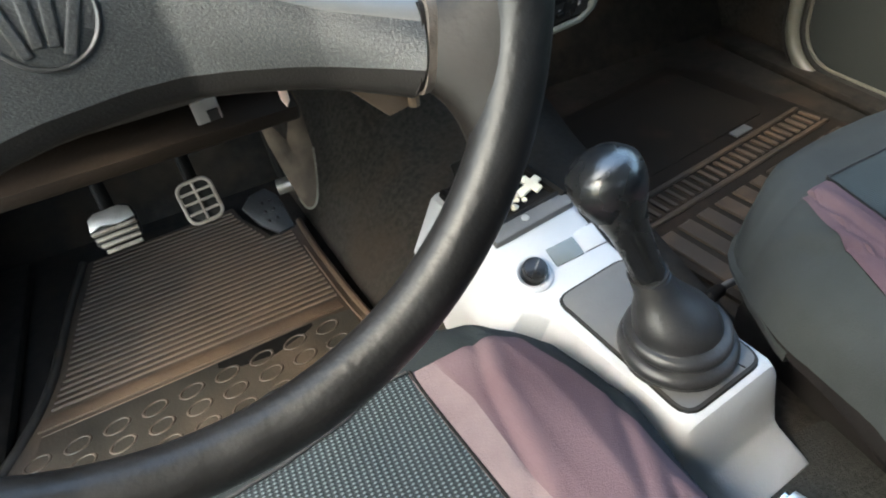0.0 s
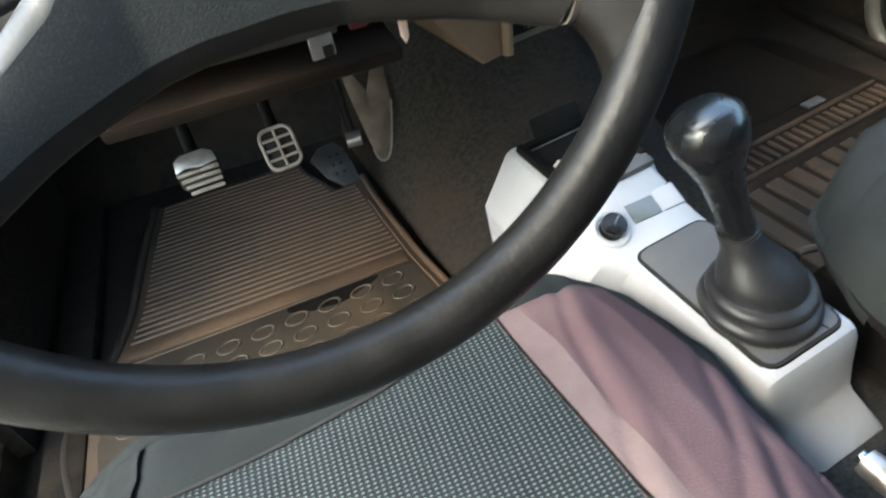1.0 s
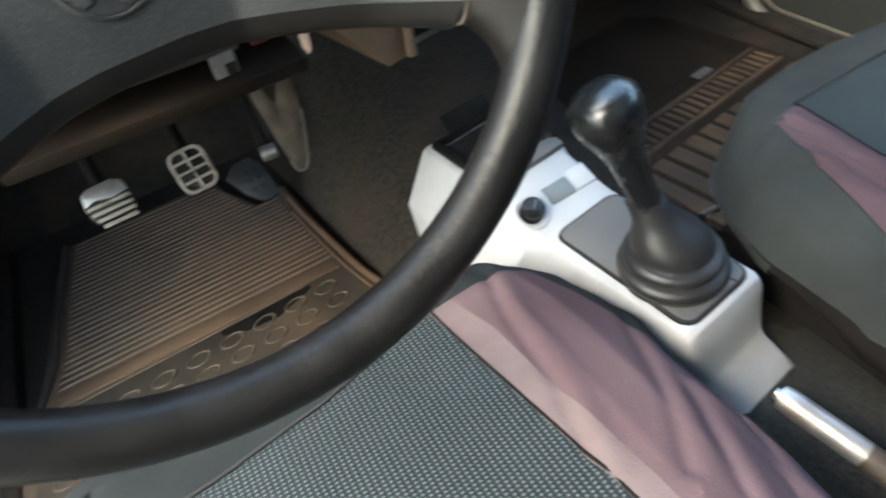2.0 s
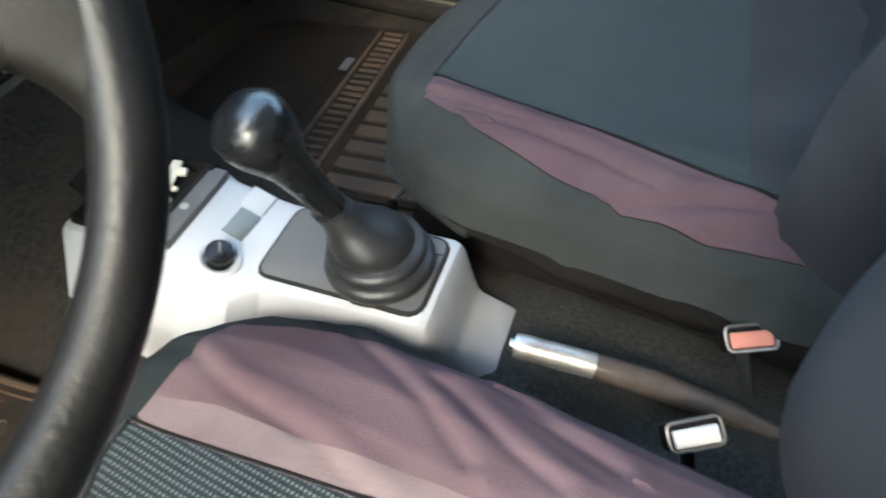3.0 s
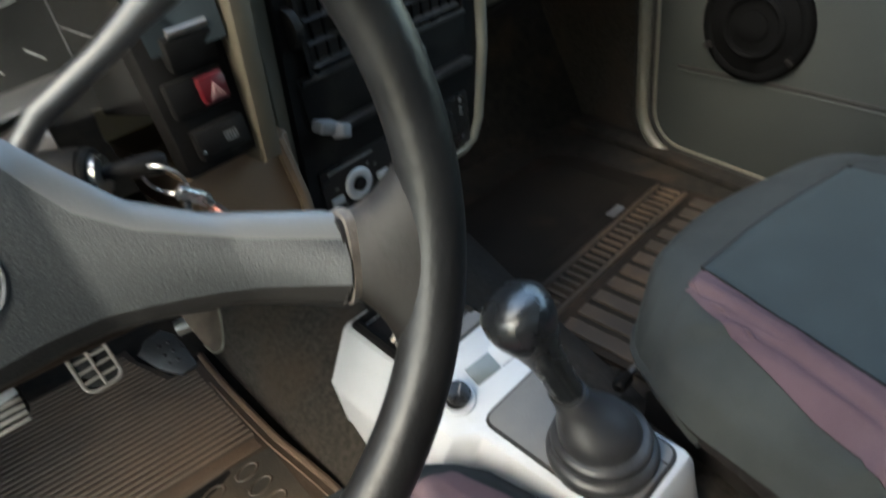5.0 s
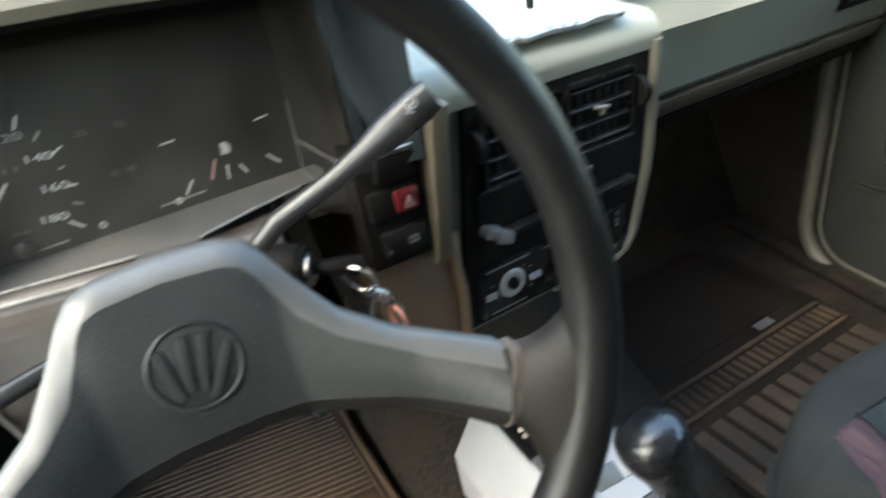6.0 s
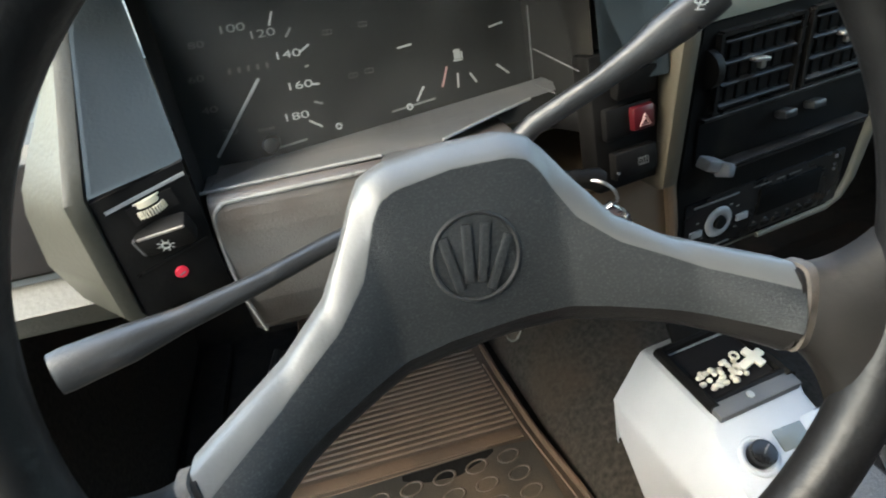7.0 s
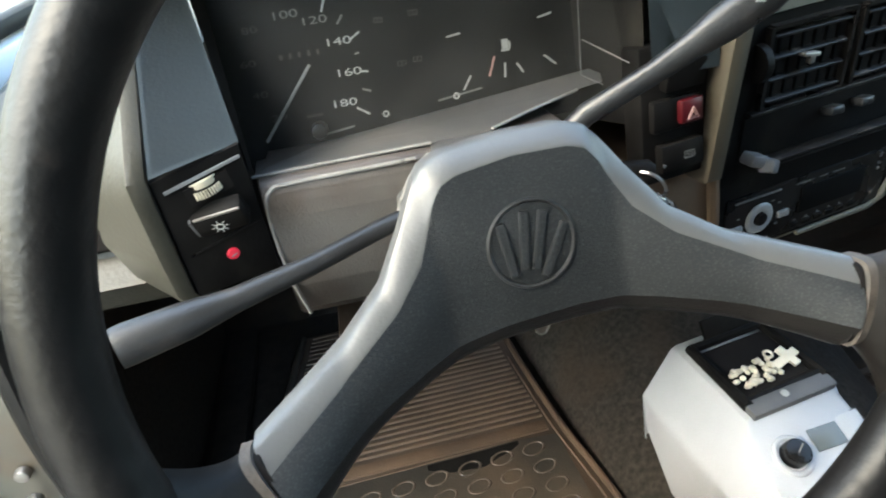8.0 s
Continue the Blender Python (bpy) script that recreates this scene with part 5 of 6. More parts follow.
part("strap", tube([(0.107, 0.074, 0.478), (0.098, 0.060, 0.462), (0.084, 0.046, 0.452)], 0.0022, 8), DARKCLOTH, keys)
part("red_tag", box((0.012, 0.006, 0.010), (0, 0, 0), 0.002, pose(0.062, 0.055, 0.440)), RED, keys, "small red tag")


# ---- pedals ----
def pedal(name, at, size, label, ribs, m):
    p = thing(name, at, label, "pedal", "pedals")
    part("arm", tube([(at[0], at[1] + 0.012, at[2]), (at[0] - 0.004, at[1] + 0.06, at[2] + 0.07), (at[0], at[1] + 0.10, at[2] + 0.18), (at[0], 0.82, 0.46)], [0.009, 0.008, 0.008, 0.008], 10, 0.6), BLACK, p)
    part("pad", prism(rounded(size[0], size[1], 0.010), 0.012, m, 0.003), RUBBER, p, "black rubber pad")
    return p


cm = Matrix.Translation((-0.107, 0.352, 0.201)) @ pose(0, 0, 0, 48, 0, 4)
cl = pedal("clutch_pedal", (-0.107, 0.352, 0.205), (0.048, 0.042), "worn metal clutch pedal with ribs", 3, cm)
part("worn_plate", prism([(-0.022, 0.014), (-0.014, 0.019), (0.012, 0.020), (0.022, 0.015), (0.024, 0.003), (0.006, 0.000), (-0.012, 0.004), (-0.024, 0.000)], 0.003, cm @ pose(0, 0, 0.004), 0.001), STEEL, cl, "bright worn upper plate")
for k in range(4):
    part("rib", box((0.048 - 0.003 * k, 0.0045, 0.006), (0, 0, 0), 0.0015, cm @ pose(0.001 * k, -0.003 - 0.0075 * k, 0.003)), PEDALSTEEL, cl)
bm_ = Matrix.Translation((-0.012, 0.335, 0.206)) @ pose(0, 0, 0, 48, 0, 8)
br = pedal("brake_pedal", (-0.012, 0.335, 0.206), (0.038, 0.048), "brake pedal with a bright open metal grid", 4, bm_)
part("grid_frame", tube([bm_ @ Vector((x, y, 0.003)) for x, y in rounded(0.037, 0.047, 0.010, 4) + rounded(0.037, 0.047, 0.010, 4)[:1]], 0.0022, 8), PEDALSTEEL, br)
for k in range(3):
    part("grid_bar", tube([bm_ @ Vector((-0.018, -0.0115 + 0.0115 * k, 0.003)), bm_ @ Vector((0.018, -0.0115 + 0.0115 * k, 0.003))], 0.0017, 8), PEDALSTEEL, br)
part("grid_spine", tube([bm_ @ Vector((0.0, -0.022, 0.003)), bm_ @ Vector((0.0, 0.022, 0.003))], 0.0017, 8), PEDALSTEEL, br)
gm = pose(0.053, 0.478, 0.075, 40, 0, 4)
gas = thing("accelerator_pedal", (0.053, 0.478, 0.075), "dark rubber accelerator pedal", "pedal", "pedals")
part("pad", prism([(-0.034, 0.012), (-0.018, 0.026), (0.006, 0.028), (0.018, 0.014), (0.022, -0.010), (0.024, -0.040), (0.0, -0.042), (-0.020, -0.020)], 0.010, gm, 0.003), BOOT, gas)
for k in range(8):
    part("stud", disc(0.0024, 0.003, gm @ pose(-0.006 + 0.012 * (k % 3), 0.008 - 0.014 * (k // 3), 0.0012), 0.0008, 10), RUBBER, gas)
part("roller", tube([(0.075, 0.455, 0.115), (0.095, 0.452, 0.116)], 0.011, 14), STEEL, gas, "worn metal roller")
part("arm", tube([(0.085, 0.46, 0.12), (0.085, 0.52, 0.20), (0.08, 0.56, 0.30)], 0.006, 8), BLACK, gas)
fo = [(0.074, 0.34, 0.30), (0.078, 0.335, 0.25), (0.086, 0.33, 0.200), (0.091, 0.327, 0.172), (0.096, 0.325, 0.157), (0.104, 0.325, 0.155), (0.111, 0.327, 0.164), (0.118, 0.33, 0.19), (0.124, 0.33, 0.228), (0.124, 0.335, 0.272), (0.120, 0.34, 0.31)]
mid = Vector((0.099, 0.334, 0.245))
flap = solo("trim_flap", sheet([[Vector(p).lerp(mid, k / 3) + Vector((0, -0.006 * math.sin(k), 0)) for p in fo] for k in range(4)]), FLAPCLOTH, "hanging brown trim panel beside the accelerator", "trim panel")
part("edge", tube(spline([Vector(p) for p in fo[3:9]], 5), 0.0014, 6), SILLMETAL, flap, "pale frayed edge")

# ---- centre console ----
CF = pose(0.309, 0.052, 0, 0, 0, 9.5)
con = thing("centre_console", m=CF, label="light grey plastic gear console on the tunnel", category="console")
# along the console: y, top z, then left edge, left shoulder, left foot, right edge, right shoulder as (x, z)
ST = [
    (0.190, 0.182, -0.057, -0.091, 0.121, -0.088, 0.108, 0.040, 0.062, 0.10),
    (0.172, 0.193, -0.062, -0.094, 0.118, -0.095, 0.085, 0.045, 0.066, 0.10),
    (0.066, 0.196, -0.067, -0.101, 0.130, -0.104, 0.0, 0.036, 0.070, 0.10),
    (0.060, 0.191, -0.070, -0.103, 0.132, -0.106, 0.0, 0.035, 0.070, 0.10),
    (0.030, 0.177, -0.078, -0.106, 0.140, -0.108, 0.0, 0.037, 0.070, 0.10),
    (0.005, 0.167, -0.079, -0.102, 0.140, -0.106, 0.0, 0.041, 0.070, 0.10),
    (-0.004, 0.164, -0.066, -0.092, 0.130, -0.100, 0.0, 0.043, 0.070, 0.10),
    (-0.012, 0.1635, -0.057, -0.082, 0.122, -0.095, 0.0, 0.044, 0.070, 0.10),
    (-0.08, 0.161, -0.054, -0.072, 0.11, -0.085, 0.0, 0.045, 0.066, 0.095),
    (-0.154, 0.158, -0.051, -0.064, 0.10, -0.075, 0.0, 0.046, 0.064, 0.09),
    (-0.160, 0.154, -0.050, -0.061, 0.09, -0.071, 0.0, 0.046, 0.062, 0.085),
    (-0.163, 0.147, -0.048, -0.058, 0.088, -0.070, 0.0, 0.047, 0.061, 0.08),
    (-0.168, 0.116, -0.038, -0.052, 0.08, -0.064, 0.0, 0.049, 0.060, 0.07),
    (-0.173, 0.090, -0.031, -0.047, 0.062, -0.060, 0.0, 0.051, 0.060, 0.06),
    (-0.178, 0.083, -0.029, -0.045, 0.058, -0.058, 0.0, 0.052, 0.060, 0.058),
    (-0.206, 0.068, -0.022, -0.040, 0.05, -0.055, 0.0, 0.054, 0.060, 0.05),
    (-0.211, 0.064, -0.022, -0.040, 0.048, -0.055, 0.0, 0.054, 0.060, 0.048),
    (-0.214, 0.040, -0.022, -0.040, 0.03, -0.055, 0.0, 0.054, 0.060, 0.03),
]
rows = []
for y, z, xl, xm, zm, xf, zf, xr, xs, zs in ST:
    toe = lambda x, h, k: (x + (xm - x) * k, y, h + (zm - h) * k)
    out_ = lambda x, h, k: (x + (xs - x) * k, y, h + (zs - h) * k)
    rows.append([(xf, y, zf), (xm + (xf - xm) * 0.1, y, zm + (zf - zm) * 0.1), (xm, y, zm), toe(xl - 0.0035, z - 0.007, 0.9), toe(xl - 0.0035, z - 0.007, 0.12), (xl - 0.0035, y, z - 0.007), (xl - 0.001, y, z - 0.003), (xl + 0.005, y, z), (xr - 0.005, y, z), (xr + 0.001, y, z - 0.003), (xr + 0.0035, y, z - 0.007), out_(xr + 0.0035, z - 0.007, 0.12), out_(xr + 0.0035, z - 0.007, 0.9), (xs, y, zs), (xs + 0.004, y, 0.0)])
shell = part("body", sheet(rows), CONSOLE, con, "moulded light grey shell", local=True)
shell.data.set_sharp_from_angle(angle=radians(30))
part("front_end", sheet([rows[0], [(x, 0.180, z * 0.5) for x, y, z in rows[0]]]), CONSOLE, con, local=True)
tr = thing("console_tray", m=CF @ pose(-0.01, 0.12, 0.19), label="black open coin tray in the console", category="tray")
part("tray_floor", prism([(-0.050, 0.155), (0.036, 0.155), (0.030, 0.084), (-0.054, 0.084)], 0.002, CF @ pose(0, 0, 0.1975)), SHADOWBLACK, tr)
for (x0, y0), (x1, y1), r_ in (((-0.055, 0.165), (-0.060, 0.074), 0.006), ((0.036, 0.165), (0.032, 0.074), 0.006), ((-0.055, 0.163), (0.036, 0.163), 0.005), ((-0.060, 0.081), (0.032, 0.081), 0.005)):
    part("tray_wall", tube([CF @ Vector((x0, y0, 0.1985)), CF @ Vector((x1, y1, 0.2005))], r_, 8), BLACK, tr)
part("rear_bar", box((0.097, 0.017, 0.010), (0, 0, 0), 0.002, CF @ pose(-0.0145, 0.0705, 0.198, 8)), PLATE, tr, "dusty dark bar")
part("bar_dot", disc(0.0040, 0.002, CF @ pose(-0.0205, 0.0715, 0.2043, 8), 0.0006, 16), WHITE, tr, "white dot")
part("front_lip", box((0.062, 0.006, 0.024), (0, 0, 0), 0.002, CF @ pose(-0.004, 0.172, 0.209, -35)), BLACK, tr)
ros = thing("rosary", m=CF @ pose(-0.02, 0.11, 0.2), label="ivory bead rosary with a pale wooden cross", category="rosary")
part("cross", join(box((0.032, 0.009, 0.004), (0, 0, 0), 0.001, pose(0.030, -0.006, 0.008, 10, -8, 12)), box((0.009, 0.024, 0.004), (0, 0, 0), 0.001, pose(0.034, -0.005, 0.0085, 10, -8, 12)), ring(0.0042, 0.0014, pose(0.020, 0.006, 0.008, 10), 18, 6)), IVORY, ros, "pale cross", local=True)
bead = None
for k in range(36):
    if bead is None:
        b = bmesh.new()
        bmesh.ops.create_icosphere(b, subdivisions=2, radius=0.0030)
        ob = part("bead", b, IVORY, ros, local=True)
        bead = ob.data
    else:
        ob = new("bead", bead)
        ob.parent = ros
    t_ = k / 35
    ob.location = (-0.028 + 0.046 * t_ + 0.005 * math.sin(k * 2.3), -0.006 + 0.011 * math.sin(k * 1.35), 0.0005 + 0.0028 * (k % 3))
    ob.scale = (1.0 + 0.5 * ((k * 7) % 3 == 0), 1, 0.9)
# sloping panel with dial, window and cover
SL = 22.0
part("knob_well", ring(0.0165, 0.0030, pose(-0.048, 0.0275, 0.1772, SL), 32, 8), CONSOLE, con, local=True)
kn = part("dial_knob", disc(0.0120, 0.014, pose(-0.048, 0.0228, 0.1895, SL), 0.0022, 32), GLOSS, con, "black dial knob", local=True)
part("knob_line", box((0.0016, 0.015, 0.0006), m=pose(-0.048, 0.0228, 0.1897, SL, 0, -62)), PLATE, kn, local=True)
part("display_window", box((0.032, 0.021, 0.003), (0, 0, 0), 0.001, pose(-0.006, 0.031, 0.1778, SL, 0, -4)), LCD, con, "grey display window", local=True)
part("blank_cover", box((0.027, 0.024, 0.003), (0, 0, 0), 0.001, pose(0.0245, 0.032, 0.1772, SL, 0, -4)), CONSOLE, con, "square blanking cover", local=True)
part("cover_gap", box((0.0290, 0.0260, 0.002), m=pose(0.0245, 0.032, 0.1771, SL, 0, -4)), PLATE, con, local=True)
pts2 = [(-0.045, -0.002), (0.040, -0.002), (0.040, -0.153), (-0.046, -0.153)]
pl2 = []
for i, (x, y) in enumerate(pts2):
    pa, pb = Vector(pts2[i - 1]), Vector(pts2[(i + 1) % 4])
    c = Vector((x, y))
    for q in range(5):
        w = q / 4
        p0, p1 = c + (pa - c).normalized() * 0.014, c + (pb - c).normalized() * 0.014
        pl2.append(tuple((1 - w) ** 2 * p0 + 2 * w * (1 - w) * c + w * w * p1))
PM = pose(0, 0, 0.1665) @ pose(0, 0, 0, 2.0)
part("gear_plate", prism(pl2[::-1], 0.006, PM, 0.002), PLATE, con, "dusty grey rubber gear plate", local=True)
part("plate_edge", tube([PM @ Vector((x, y, -0.003)) for x, y in pl2 + pl2[:1]], 0.0028, 6), RUBBER, con, local=True)
part("plate_slit", box((0.0008, 0.032, 0.0008), m=PM @ pose(0.018, -0.136, 0.0003, 0, 0, 12)), SHADOWBLACK, con, local=True)
gear = thing("gear_lever", (0.321, -0.051, 0.165), "black gear lever with a rounded knob and rubber boot", "gear lever")
prof = [(0.046, 0.160, 0, 0)]
for R_, rr, z_ in ((0.0405, 0.0078, 0.170), (0.0365, 0.0066, 0.1845)):
    prof += [(R_ + rr * math.cos(radians(a)), z_ + rr * math.sin(radians(a)), -0.06 * (z_ - 0.17), 0.06 * (z_ - 0.17)) for a in range(-60, 91, 25)]
prof += [(0.0350, 0.193, -0.002, 0.002), (0.0345, 0.199, -0.003, 0.003), (0.0318, 0.206, -0.005, 0.005), (0.0270, 0.213, -0.008, 0.008), (0.0220, 0.220, -0.011, 0.012), (0.0182, 0.228, -0.015, 0.017), (0.0165, 0.238, -0.019, 0.022)]
part("boot", sheet([[(0.322 + dx + r * math.cos(a), -0.051 + dy + r * math.sin(a), z) for a in (2 * math.pi * k / 40 for k in range(40))] for r, z, dx, dy in prof], close=True, caps=True), BOOT, gear, "soft dark rubber boot")
k0, k1 = Vector((0.304, -0.030, 0.236)), Vector((0.272, -0.006, 0.333))
kd = (k1 - k0)
part("lever_knob", tube([k0, k0 + kd * 0.08, k0 + kd * 0.3, k0 + kd * 0.5, k0 + kd * 0.68, k0 + kd * 0.82, k0 + kd * 0.93, k0 + kd * 1.02, k0 + kd * 1.09, k0 + kd * 1.13, k0 + kd * 1.145], [0.0132, 0.0132, 0.0136, 0.0155, 0.0205, 0.0262, 0.0282, 0.0268, 0.0205, 0.011, 0.001], 28), KNOBM, gear, "glossy worn black knob")
part("knob_seam", tube([k0 + kd * 0.0, k0 + kd * 0.02], 0.0152, 24), BOOT, gear)

# ---- handbrake and buckles ----
hb = thing("handbrake", (0.35, -0.28, 0.06), "handbrake lever with a bright worn grip", "handbrake")
part("grip", tube([(0.329, -0.176, 0.110), (0.330, -0.182, 0.110), (0.345, -0.242, 0.100)], [0.0105, 0.0115, 0.0115], 18), STEELGRIP, hb, "bright worn grip")
part("grip_shaft", tube([(0.345, -0.242, 0.100), (0.356, -0.29, 0.090), (0.372, -0.36, 0.068), (0.376, -0.40, 0.055)], [0.0115, 0.0125, 0.0105, 0.008], 16), HBBROWN, hb, "brownish worn shaft")
part("button", disc(0.006, 0.006, Matrix.Translation((0.328, -0.171, 0.111)) @ Vector((-0.2, 1, 0.15)).to_track_quat("Z", "Y").to_matrix().to_4x4(), 0.001, 16), CHROME, hb)


def buckle(at, m, button, label, lab2):
    b = thing("seat_belt_buckle", at, label, "belt buckle", "belt buckles")
    part("body", box((0.050, 0.026, 0.026), (0, 0, 0), 0.006, m), BLACK, b)
    part("press_button", box((0.042, 0.016, 0.006), (0, 0, 0), 0.002, m @ pose(0, -0.002, 0.0135)), button, b, lab2)
    part("slot", box((0.040, 0.004, 0.003), m=m @ pose(0, 0.009, 0.0125)), SHADOWBLACK, b)
    part("surround", tube([m @ Vector((x, y, 0.0135)) for x, y in rounded(0.050, 0.025, 0.006, 3) + rounded(0.050, 0.025, 0.006, 3)[:1]], 0.0014, 6), STEEL, b)
    part("stalk", tube([m @ Vector((0, 0, -0.01)), (at[0], at[1] - 0.02, 0.05)], 0.009, 10, 0.4), DARKCLOTH, b)


buckle((0.299, -0.325, 0.140), Matrix.Translation((0.299, -0.325, 0.135)) @ pose(0, 0, 0, 0, 0, -52) @ pose(0, 0, 0, 30) @ Matrix.Scale(0.8, 4), BUCKLEWHITE, "seat belt buckle with a worn whitish button beside the driver seat", "worn whitish button")
buckle((0.408, -0.348, 0.138), Matrix.Translation((0.402, -0.345, 0.132)) @ pose(0, 0, 0, 0, 0, -58) @ pose(0, 0, 0, 30) @ Matrix.Scale(0.8, 4), WORNRED, "seat belt buckle with a faded red button beside the passenger seat", "faded red button")


# ---- seats ----
def crease(p, folds):
    """Height of sewn-in folds of loose cloth near a place: a sharp valley with a soft roll beside it."""
    low = high = 0.0
    for line in folds:
        best = 9.0
        for (x0, y0), (x1, y1) in zip(line, line[1:]):
            d = Vector((x1 - x0, y1 - y0))
            w = Vector((p.x - x0, p.y - y0))
            t = max(0.0, min(1.0, w.dot(d) / d.length_squared))
            e = w - d * t
            s = math.copysign(e.length, d.x * w.y - d.y * w.x)
            if abs(s) < abs(best):
                best = s
        low = max(low, 0.0048 * math.exp(-(best / 0.0045) ** 2))
        high = max(high, 0.0055 * math.exp(-((best - 0.012) / 0.009) ** 2))
    return high - low


def seat(name, xc, s0, s1, centre, label, lift, purple_to, wide=1.0, slant=0.0, back=0.0, folds=(), strip=(), wback=0.228, nose=0.0, setback=0.0, taper=0.0, hip=0.2, tuck=False, fold=1.0, nose_from=-0.12, border=None, cover=None, trim=False):
    """Front seat: cushion with dotted centre, purple bolsters, grey front; reclined backrest. s0, s1: half width of the centre panel in front and behind; border: where the side band ends, by y."""
    cover = cover or GREYCLOTH
    root = thing(name, (xc, -0.2, 0.0), label, "car seat", "front seats")
    W = [(-0.5, 0.262), (-0.08, 0.262), (-0.04, 0.255), (0.0, 0.240), (0.02, 0.225), (0.035, 0.205), (0.045, 0.18)]
    prof = [(0, 0.190), (0.3, 0.191), (0.5, 0.196), (0.66, 0.203), (0.78, 0.199), (0.9, 0.183), (0.97, 0.165), (1.0, 0.148)]

    def pt(a, y, f):
        w = lerp(W, y)
        k = min(abs(a), 1.0)
        z = lerp(prof, k) + lift
        if abs(a) > 1:
            q = abs(a) - 1
            if tuck:
                z -= 0.112 * math.sin(min(1.0, q / 0.30) * math.pi / 2) * min(1.0, 0.12 + 5.0 * max(0.0, -y))
                w += 0.010 * math.sin(math.pi * min(1.0, q / 0.12)) - 0.085 * (q / 0.30) ** 2
            else:
                z -= q * 0.9
                w -= 0.02 * q / 0.13
        f = max(f, lerp([(0, 0.05), (0.5, 0.15), (0.72, 0.37), (0.86, 0.7), (1.0, 0.95)], k)) if tuck else f
        z = 0.03 + (z - 0.03) * f
        x = math.copysign(w * k, a)
        p = Vector((xc + x, y + nose * (1 - k * k) * (max(0.0, 1 + 1.8 * a) if trim and a < 0 else 1.0) * max(0.0, min(1.0, (y - nose_from) / (0.045 - nose_from))), z))
        amp = 0.0012 if k < 0.55 else 0.0020
        n = noise.noise(Vector((p.x * 9 + 3 * xc, p.y * 9, 1.7))) + 0.7 * (1 - 2 * abs(noise.noise(Vector((p.x * 14 + p.y * 9, p.y * 5 - p.x * 3, 5.1 + xc)))))
        p.z += amp * n * f + (fold * crease(p, folds) if k > 0.4 else 0.0)
        if k > 0.9:
            p.x += math.copysign(0.004 * n, a)
        return p

    front = [(0.030, 0.05), (0.040, 0.25), (0.045, 0.5), (0.044, 0.7), (0.036, 0.85), (0.022, 0.945), (0.005, 0.982), (-0.006, 0.984), (-0.03, 0.984), (-0.06, 0.978), (-0.09, 0.93)]
    full = lambda y: 0.984 if y == ys[0] else 1.0
    ys = [-0.006 - setback - 0.42 * k / 84 for k in range(85)]
    seam = lambda y: lerp([(-0.42, s1 + (s1 - s0) * 0.4), (-0.30, s1), (0.0, s0)], y)
    low_side = [1.03, 1.06, 1.09, 1.12, 1.16, 1.20, 1.25, 1.30] if tuck else [1.03, 1.07, 1.11, 1.13]
    aa = [-a for a in low_side[::-1]] + [-1 + 2 * k / 60 for k in range(61)] + low_side
    part("front_band", sheet([[pt(a, y, f - (0.035 if a > 0.42 and y < -0.02 else 0.0)) for a in aa] for y, f in [(q.x, q.y) for q in spline([(y, f, 0) for y, f in front], 3)]]), cover, root, "plain grey front band")
    skew = lambda q, y: y - (slant * max(0.0, 0.8 - q) * 0.5 if q < 0.8 else 0.0) * (1 + (y + 0.006) / 0.414)
    left = lambda q, y: q * seam(y) * (wide if q < 0 else 1.0)
    part("centre_panel", sheet([[pt(left(q, y) / lerp(W, skew(q, y)), skew(q, y), full(y)) + Vector((0, 0, 0.0022)) for q in [-1 + k / 14 for k in range(29)]] for y in ys]), centre, root, "patterned centre cloth")
    for s in (-1, 1):
        def a0(y):
            return seam(y) * (wide if s < 0 else 1.0) / lerp(W, y)
        plain = s < 0 and wide > 1
        inner = (lambda y: max(a0(y) + 0.002, lerp(strip, y) / lerp(W, y))) if strip and s > 0 else a0
        if strip and s > 0:
            part("pale_strip", sheet([[pt(a0(y) + (inner(y) - a0(y)) * k / 6, y, full(y)) + Vector((0, 0, 0.0016)) for k in range(7)] for y in ys]), PINK, root, "faded pale pink strip")
        edge = lambda y: lerp(border, y) if border else purple_to - taper * max(0.0, 1 + (y + 0.006) / 0.14)
        far = tuck and s > 0
        for span, grey in (((ys[:31], True), (ys[30:], False)) if far else ((ys, plain),)):
            part("bolster", sheet([[pt(s * (inner(y) + (edge(y) - inner(y)) * k / 36), y, full(y)) + Vector((0, 0, 0.0012)) for k in range(37)] for y in span]), cover if grey else (PLUM if tuck else PURPLE), root, "plain grey side panel" if grey else "dusty purple side panel")
        low = [k / 10 for k in range(11)] if purple_to < 1 else [1.0]
        part("side_skirt", sheet([[pt(s * a, y, full(y)) for a in [edge(y) + (1.0 - edge(y)) * q for q in low] + (low_side[:1] if tuck else low_side)] for y in ys]), cover, root, "grey cloth side")
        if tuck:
            # Lower side in matt black: the shade under the cushion put into its colour.
            part("shaded_lower_side", sheet([[pt(s * a, y, 1.0) - Vector((s * 0.001, 0, 0)) for a in low_side] for y in ys]), SHADOWBLACK, root, "lower side, painted black as if in shade")
        if not plain:
            part("piping", tube([pt(s * a0(y), y, 1.0) + Vector((s * 0.002, 0, 0.0012)) for y in ys[::4]], 0.0015, 6), SHADOWBLACK, root, "black seam piping")
    part("front_seam", tube([pt(left(q, ys[0]) / lerp(W, skew(q, ys[0])), skew(q, ys[0]) + 0.001, 1.0) + Vector((0, 0, 0.0016)) for q in [-1 + k / 14 for k in range(29)]], 0.0014, 6), DARKCLOTH, root, "sewn front seam")
    if tuck:
        rear = [y for y in ys if y < -0.26]
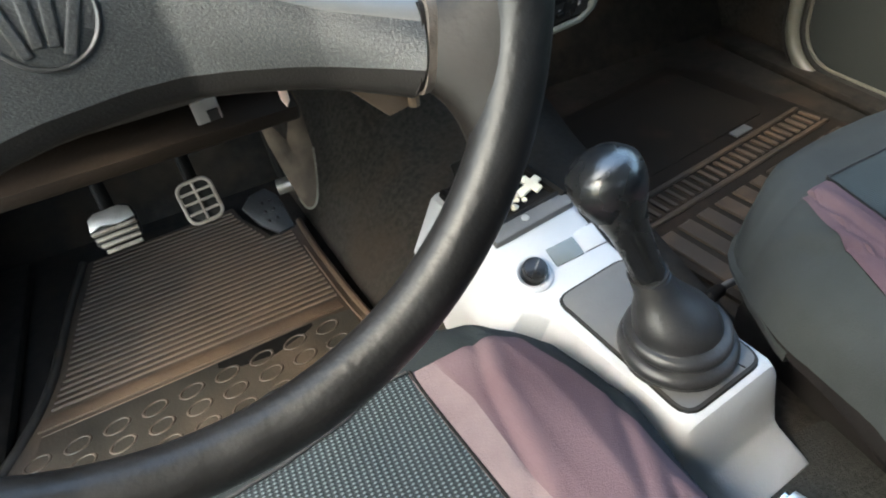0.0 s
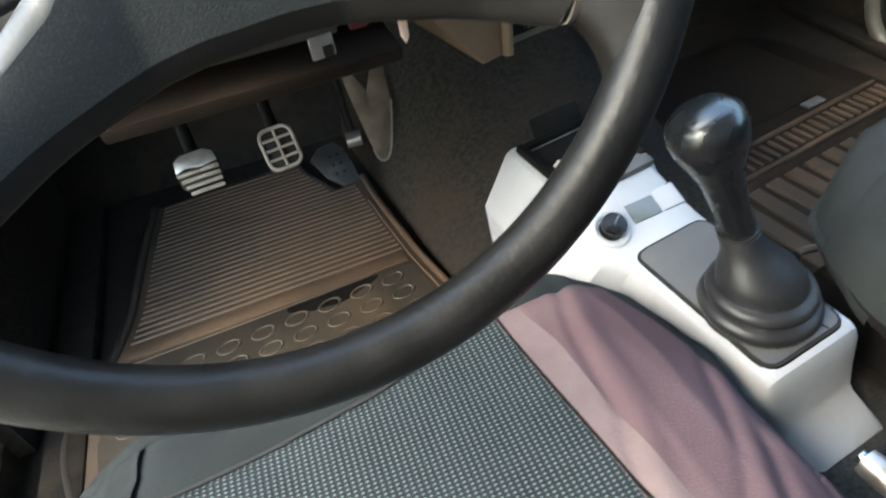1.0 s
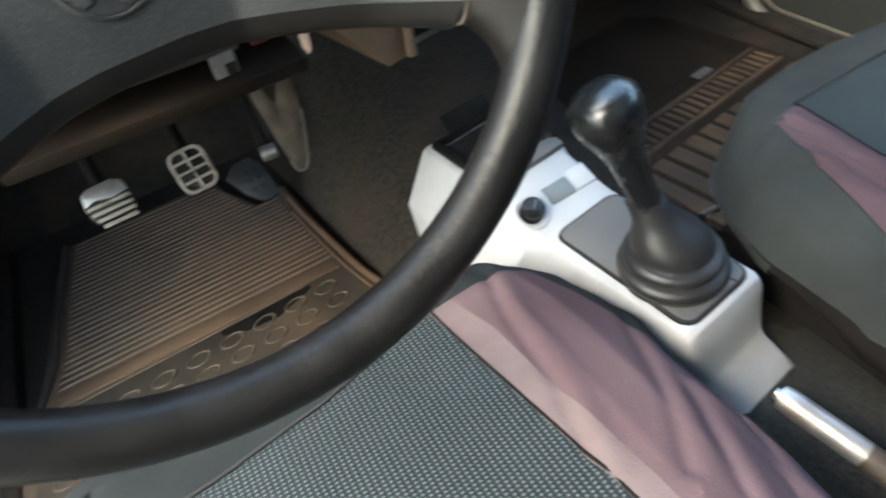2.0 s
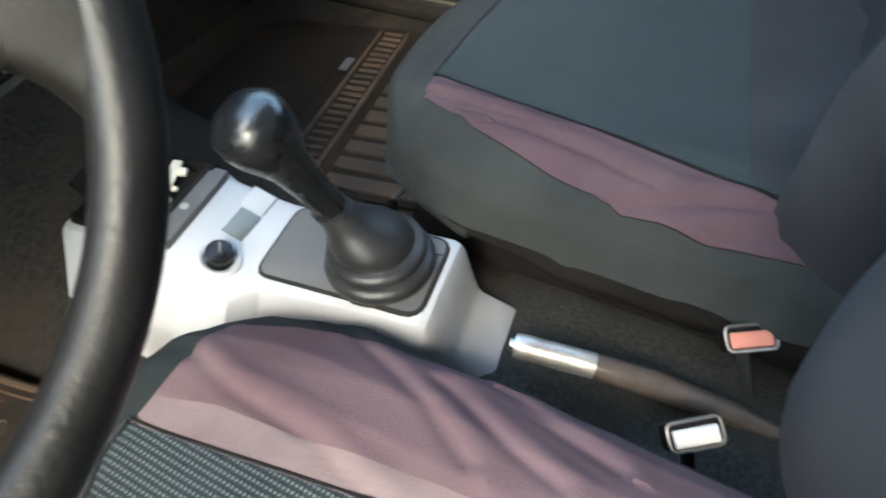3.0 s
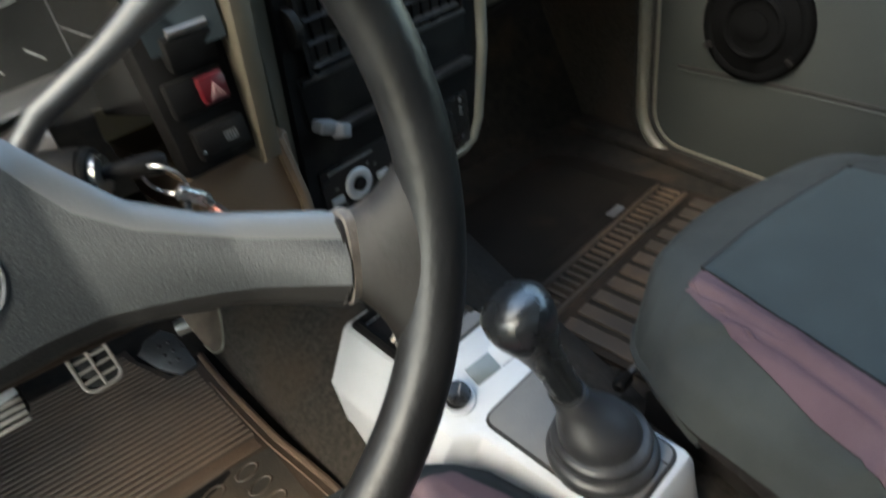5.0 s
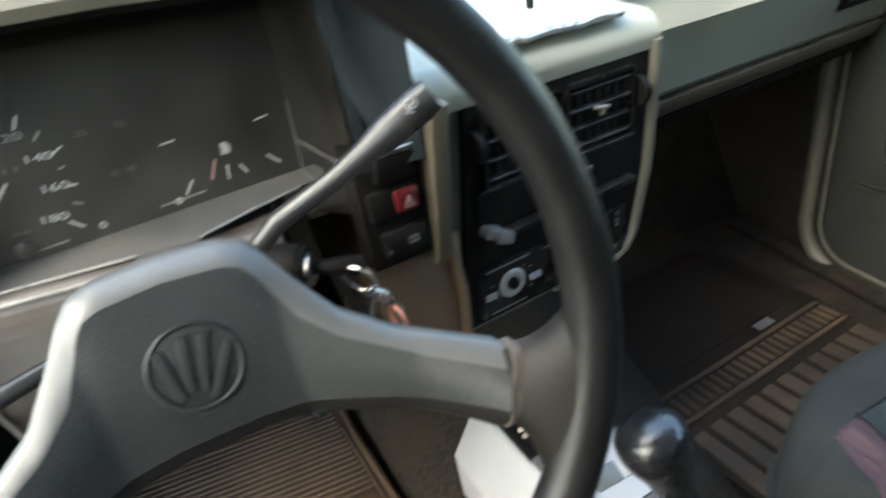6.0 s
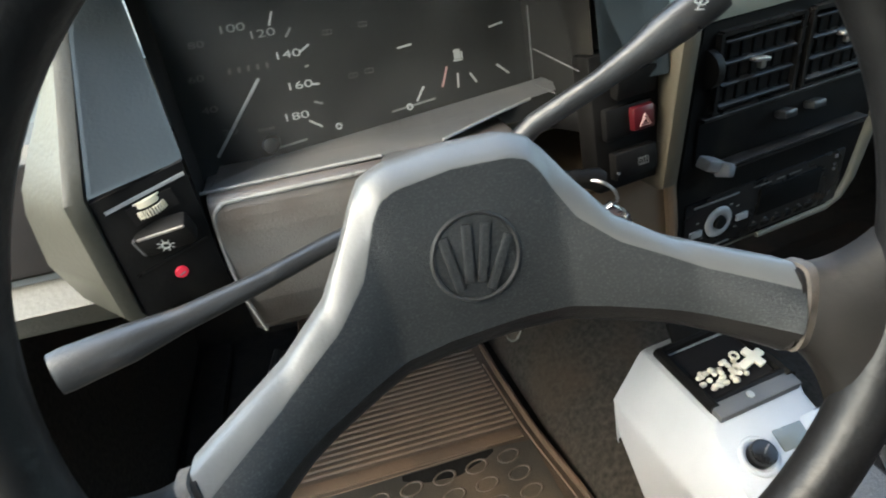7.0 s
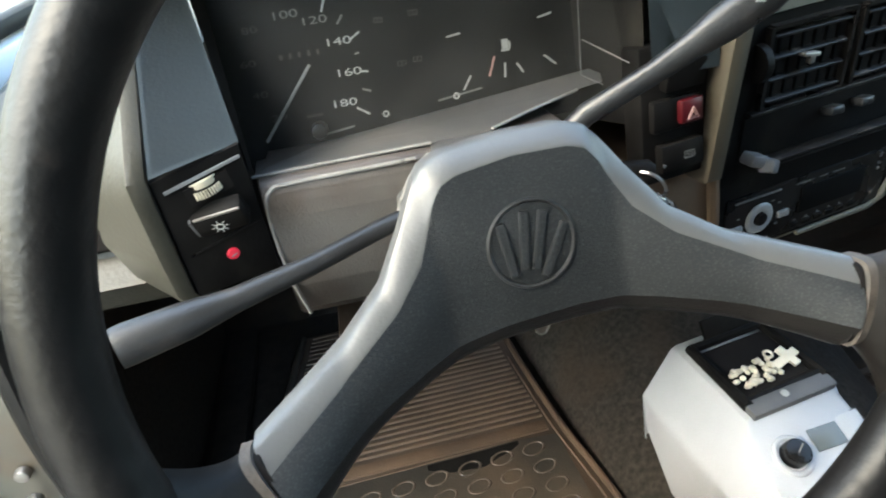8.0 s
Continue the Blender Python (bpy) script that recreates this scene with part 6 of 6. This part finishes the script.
        part("rear_panel", sheet([[pt(q * (seam(y) - 0.004) / lerp(W, y), y - 0.03 * (1 - q) * (1 + (y + 0.26) / 0.16) + 0.015, 1.0) + Vector((0, 0, 0.0034)) for q in [-1 + k / 14 for k in range(29)]] for y in rear]), DARKCLOTH, root, "charcoal rear part of the cushion")
    # backrest
    rows = []
    for k in range(25):
        v = k / 24
        h = 0.62 * v
        q = h - hip
        yb = back - 0.117 - (1.5 * q * q if q < 0.1 else 0.015 + (0.3 if tuck else 0.72) * (q - 0.1))
        z = 0.13 + 0.96 * h
        w = wback + 0.015 * math.sin(math.pi * v) - 0.07 * max(0, v - 0.85) / 0.15
        row = []
        for j in range(40):
            a = 2 * math.pi * j / 40
            cx, cy = math.copysign(abs(math.cos(a)) ** 0.55, math.cos(a)), math.copysign(abs(math.sin(a)) ** 0.7, math.sin(a))
            bul = 0.052 * math.exp(-((abs(cx) - 0.84) / 0.20) ** 2) if cy > 0 else 0
            th = 0.065 * (1 - 0.5 * max(0, v - 0.9) / 0.1)
            n = noise.noise(Vector((cx * 3 + xc, v * 5, cy * 2))) * 0.011 + noise.noise(Vector((cx * 5 + v * 4, v * 9 - cx * 3, cy * 3 + xc))) * 0.005
            row.append((xc + w * cx, yb + th * cy + bul + n, z))
        rows.append(row)
    part("backrest", sheet(rows, close=True, caps=True), DARKCLOTH, root, "dark charcoal reclined backrest")
    # Black base block, enlarged so the space below the cushion reads as shaded.
    part("shaded_base_block", box((0.45, 0.42, 0.09), (xc, -0.205, 0.053), 0.01), SHADOWBLACK, root)
    return root


DRIVER_FOLDS = [
    [(0.168, 0.020), (0.156, -0.040), (0.151, -0.112), (0.142, -0.145), (0.135, -0.17)],
    [(0.240, -0.080), (0.219, -0.134), (0.203, -0.170), (0.180, -0.207)],
    [(0.228, -0.165), (0.204, -0.222), (0.192, -0.262)],
    [(0.244, -0.205), (0.232, -0.245), (0.222, -0.29)],
    [(-0.215, -0.040), (-0.15, -0.012), (-0.11, 0.0), (-0.06, 0.012)],
    [(-0.235, -0.020), (-0.17, 0.010), (-0.13, 0.020), (-0.08, 0.030)],
]
PASSENGER_FOLDS = [
    [(0.491, -0.052), (0.487, -0.113), (0.474, -0.188), (0.461, -0.243)],
    [(0.501, -0.014), (0.499, -0.050), (0.497, -0.098)],
    [(0.452, -0.035), (0.461, -0.052), (0.475, -0.067)],
    [(0.401, -0.179), (0.423, -0.207), (0.441, -0.227)],
    [(0.441, -0.225), (0.448, -0.243), (0.459, -0.275), (0.466, -0.319), (0.469, -0.356)],
    [(0.426, -0.262), (0.441, -0.309), (0.456, -0.356)],
    [(0.398, -0.304), (0.413, -0.347)],
    [(0.416, -0.060), (0.405, -0.107), (0.401, -0.149)],
]
seat("driver_seat", 0.0, 0.108, 0.158, MESHCLOTH, "driver seat with dotted black centre cloth and dusty purple bolster", 0.0, 0.955, 1.55, 0.055, -0.330, DRIVER_FOLDS, [(-0.42, 0.178), (-0.20, 0.162), (-0.10, 0.149), (-0.04, 0.143), (0.0, 0.130)], 0.284, setback=-0.008, taper=0.10, hip=0.225, fold=0.6, nose=0.045, nose_from=-0.006, cover=SHADEDTEAL, trim=True)
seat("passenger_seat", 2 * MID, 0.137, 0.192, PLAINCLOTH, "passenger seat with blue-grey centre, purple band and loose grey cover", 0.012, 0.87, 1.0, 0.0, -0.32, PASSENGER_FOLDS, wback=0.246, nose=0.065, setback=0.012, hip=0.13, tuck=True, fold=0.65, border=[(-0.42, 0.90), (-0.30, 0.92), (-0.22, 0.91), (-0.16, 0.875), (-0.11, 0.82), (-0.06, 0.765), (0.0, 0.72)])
lev = thing("seat_lever", (0.44, 0.02, 0.06), "bent black wire lever with rubber grip beside the passenger seat", "lever")
part("wire", tube(spline([(0.462, 0.036, 0.078), (0.478, 0.039, 0.078), (0.498, 0.035, 0.076), (0.512, 0.018, 0.072), (0.510, -0.02, 0.066), (0.512, -0.06, 0.062)], 5), 0.0042, 10), DUSTY, lev)
part("grip", tube([(0.438, 0.029, 0.083), (0.441, 0.030, 0.0825), (0.462, 0.036, 0.0785), (0.467, 0.037, 0.078)], [0.005, 0.0078, 0.0076, 0.005], 12), BLACK, lev, "black rubber grip")
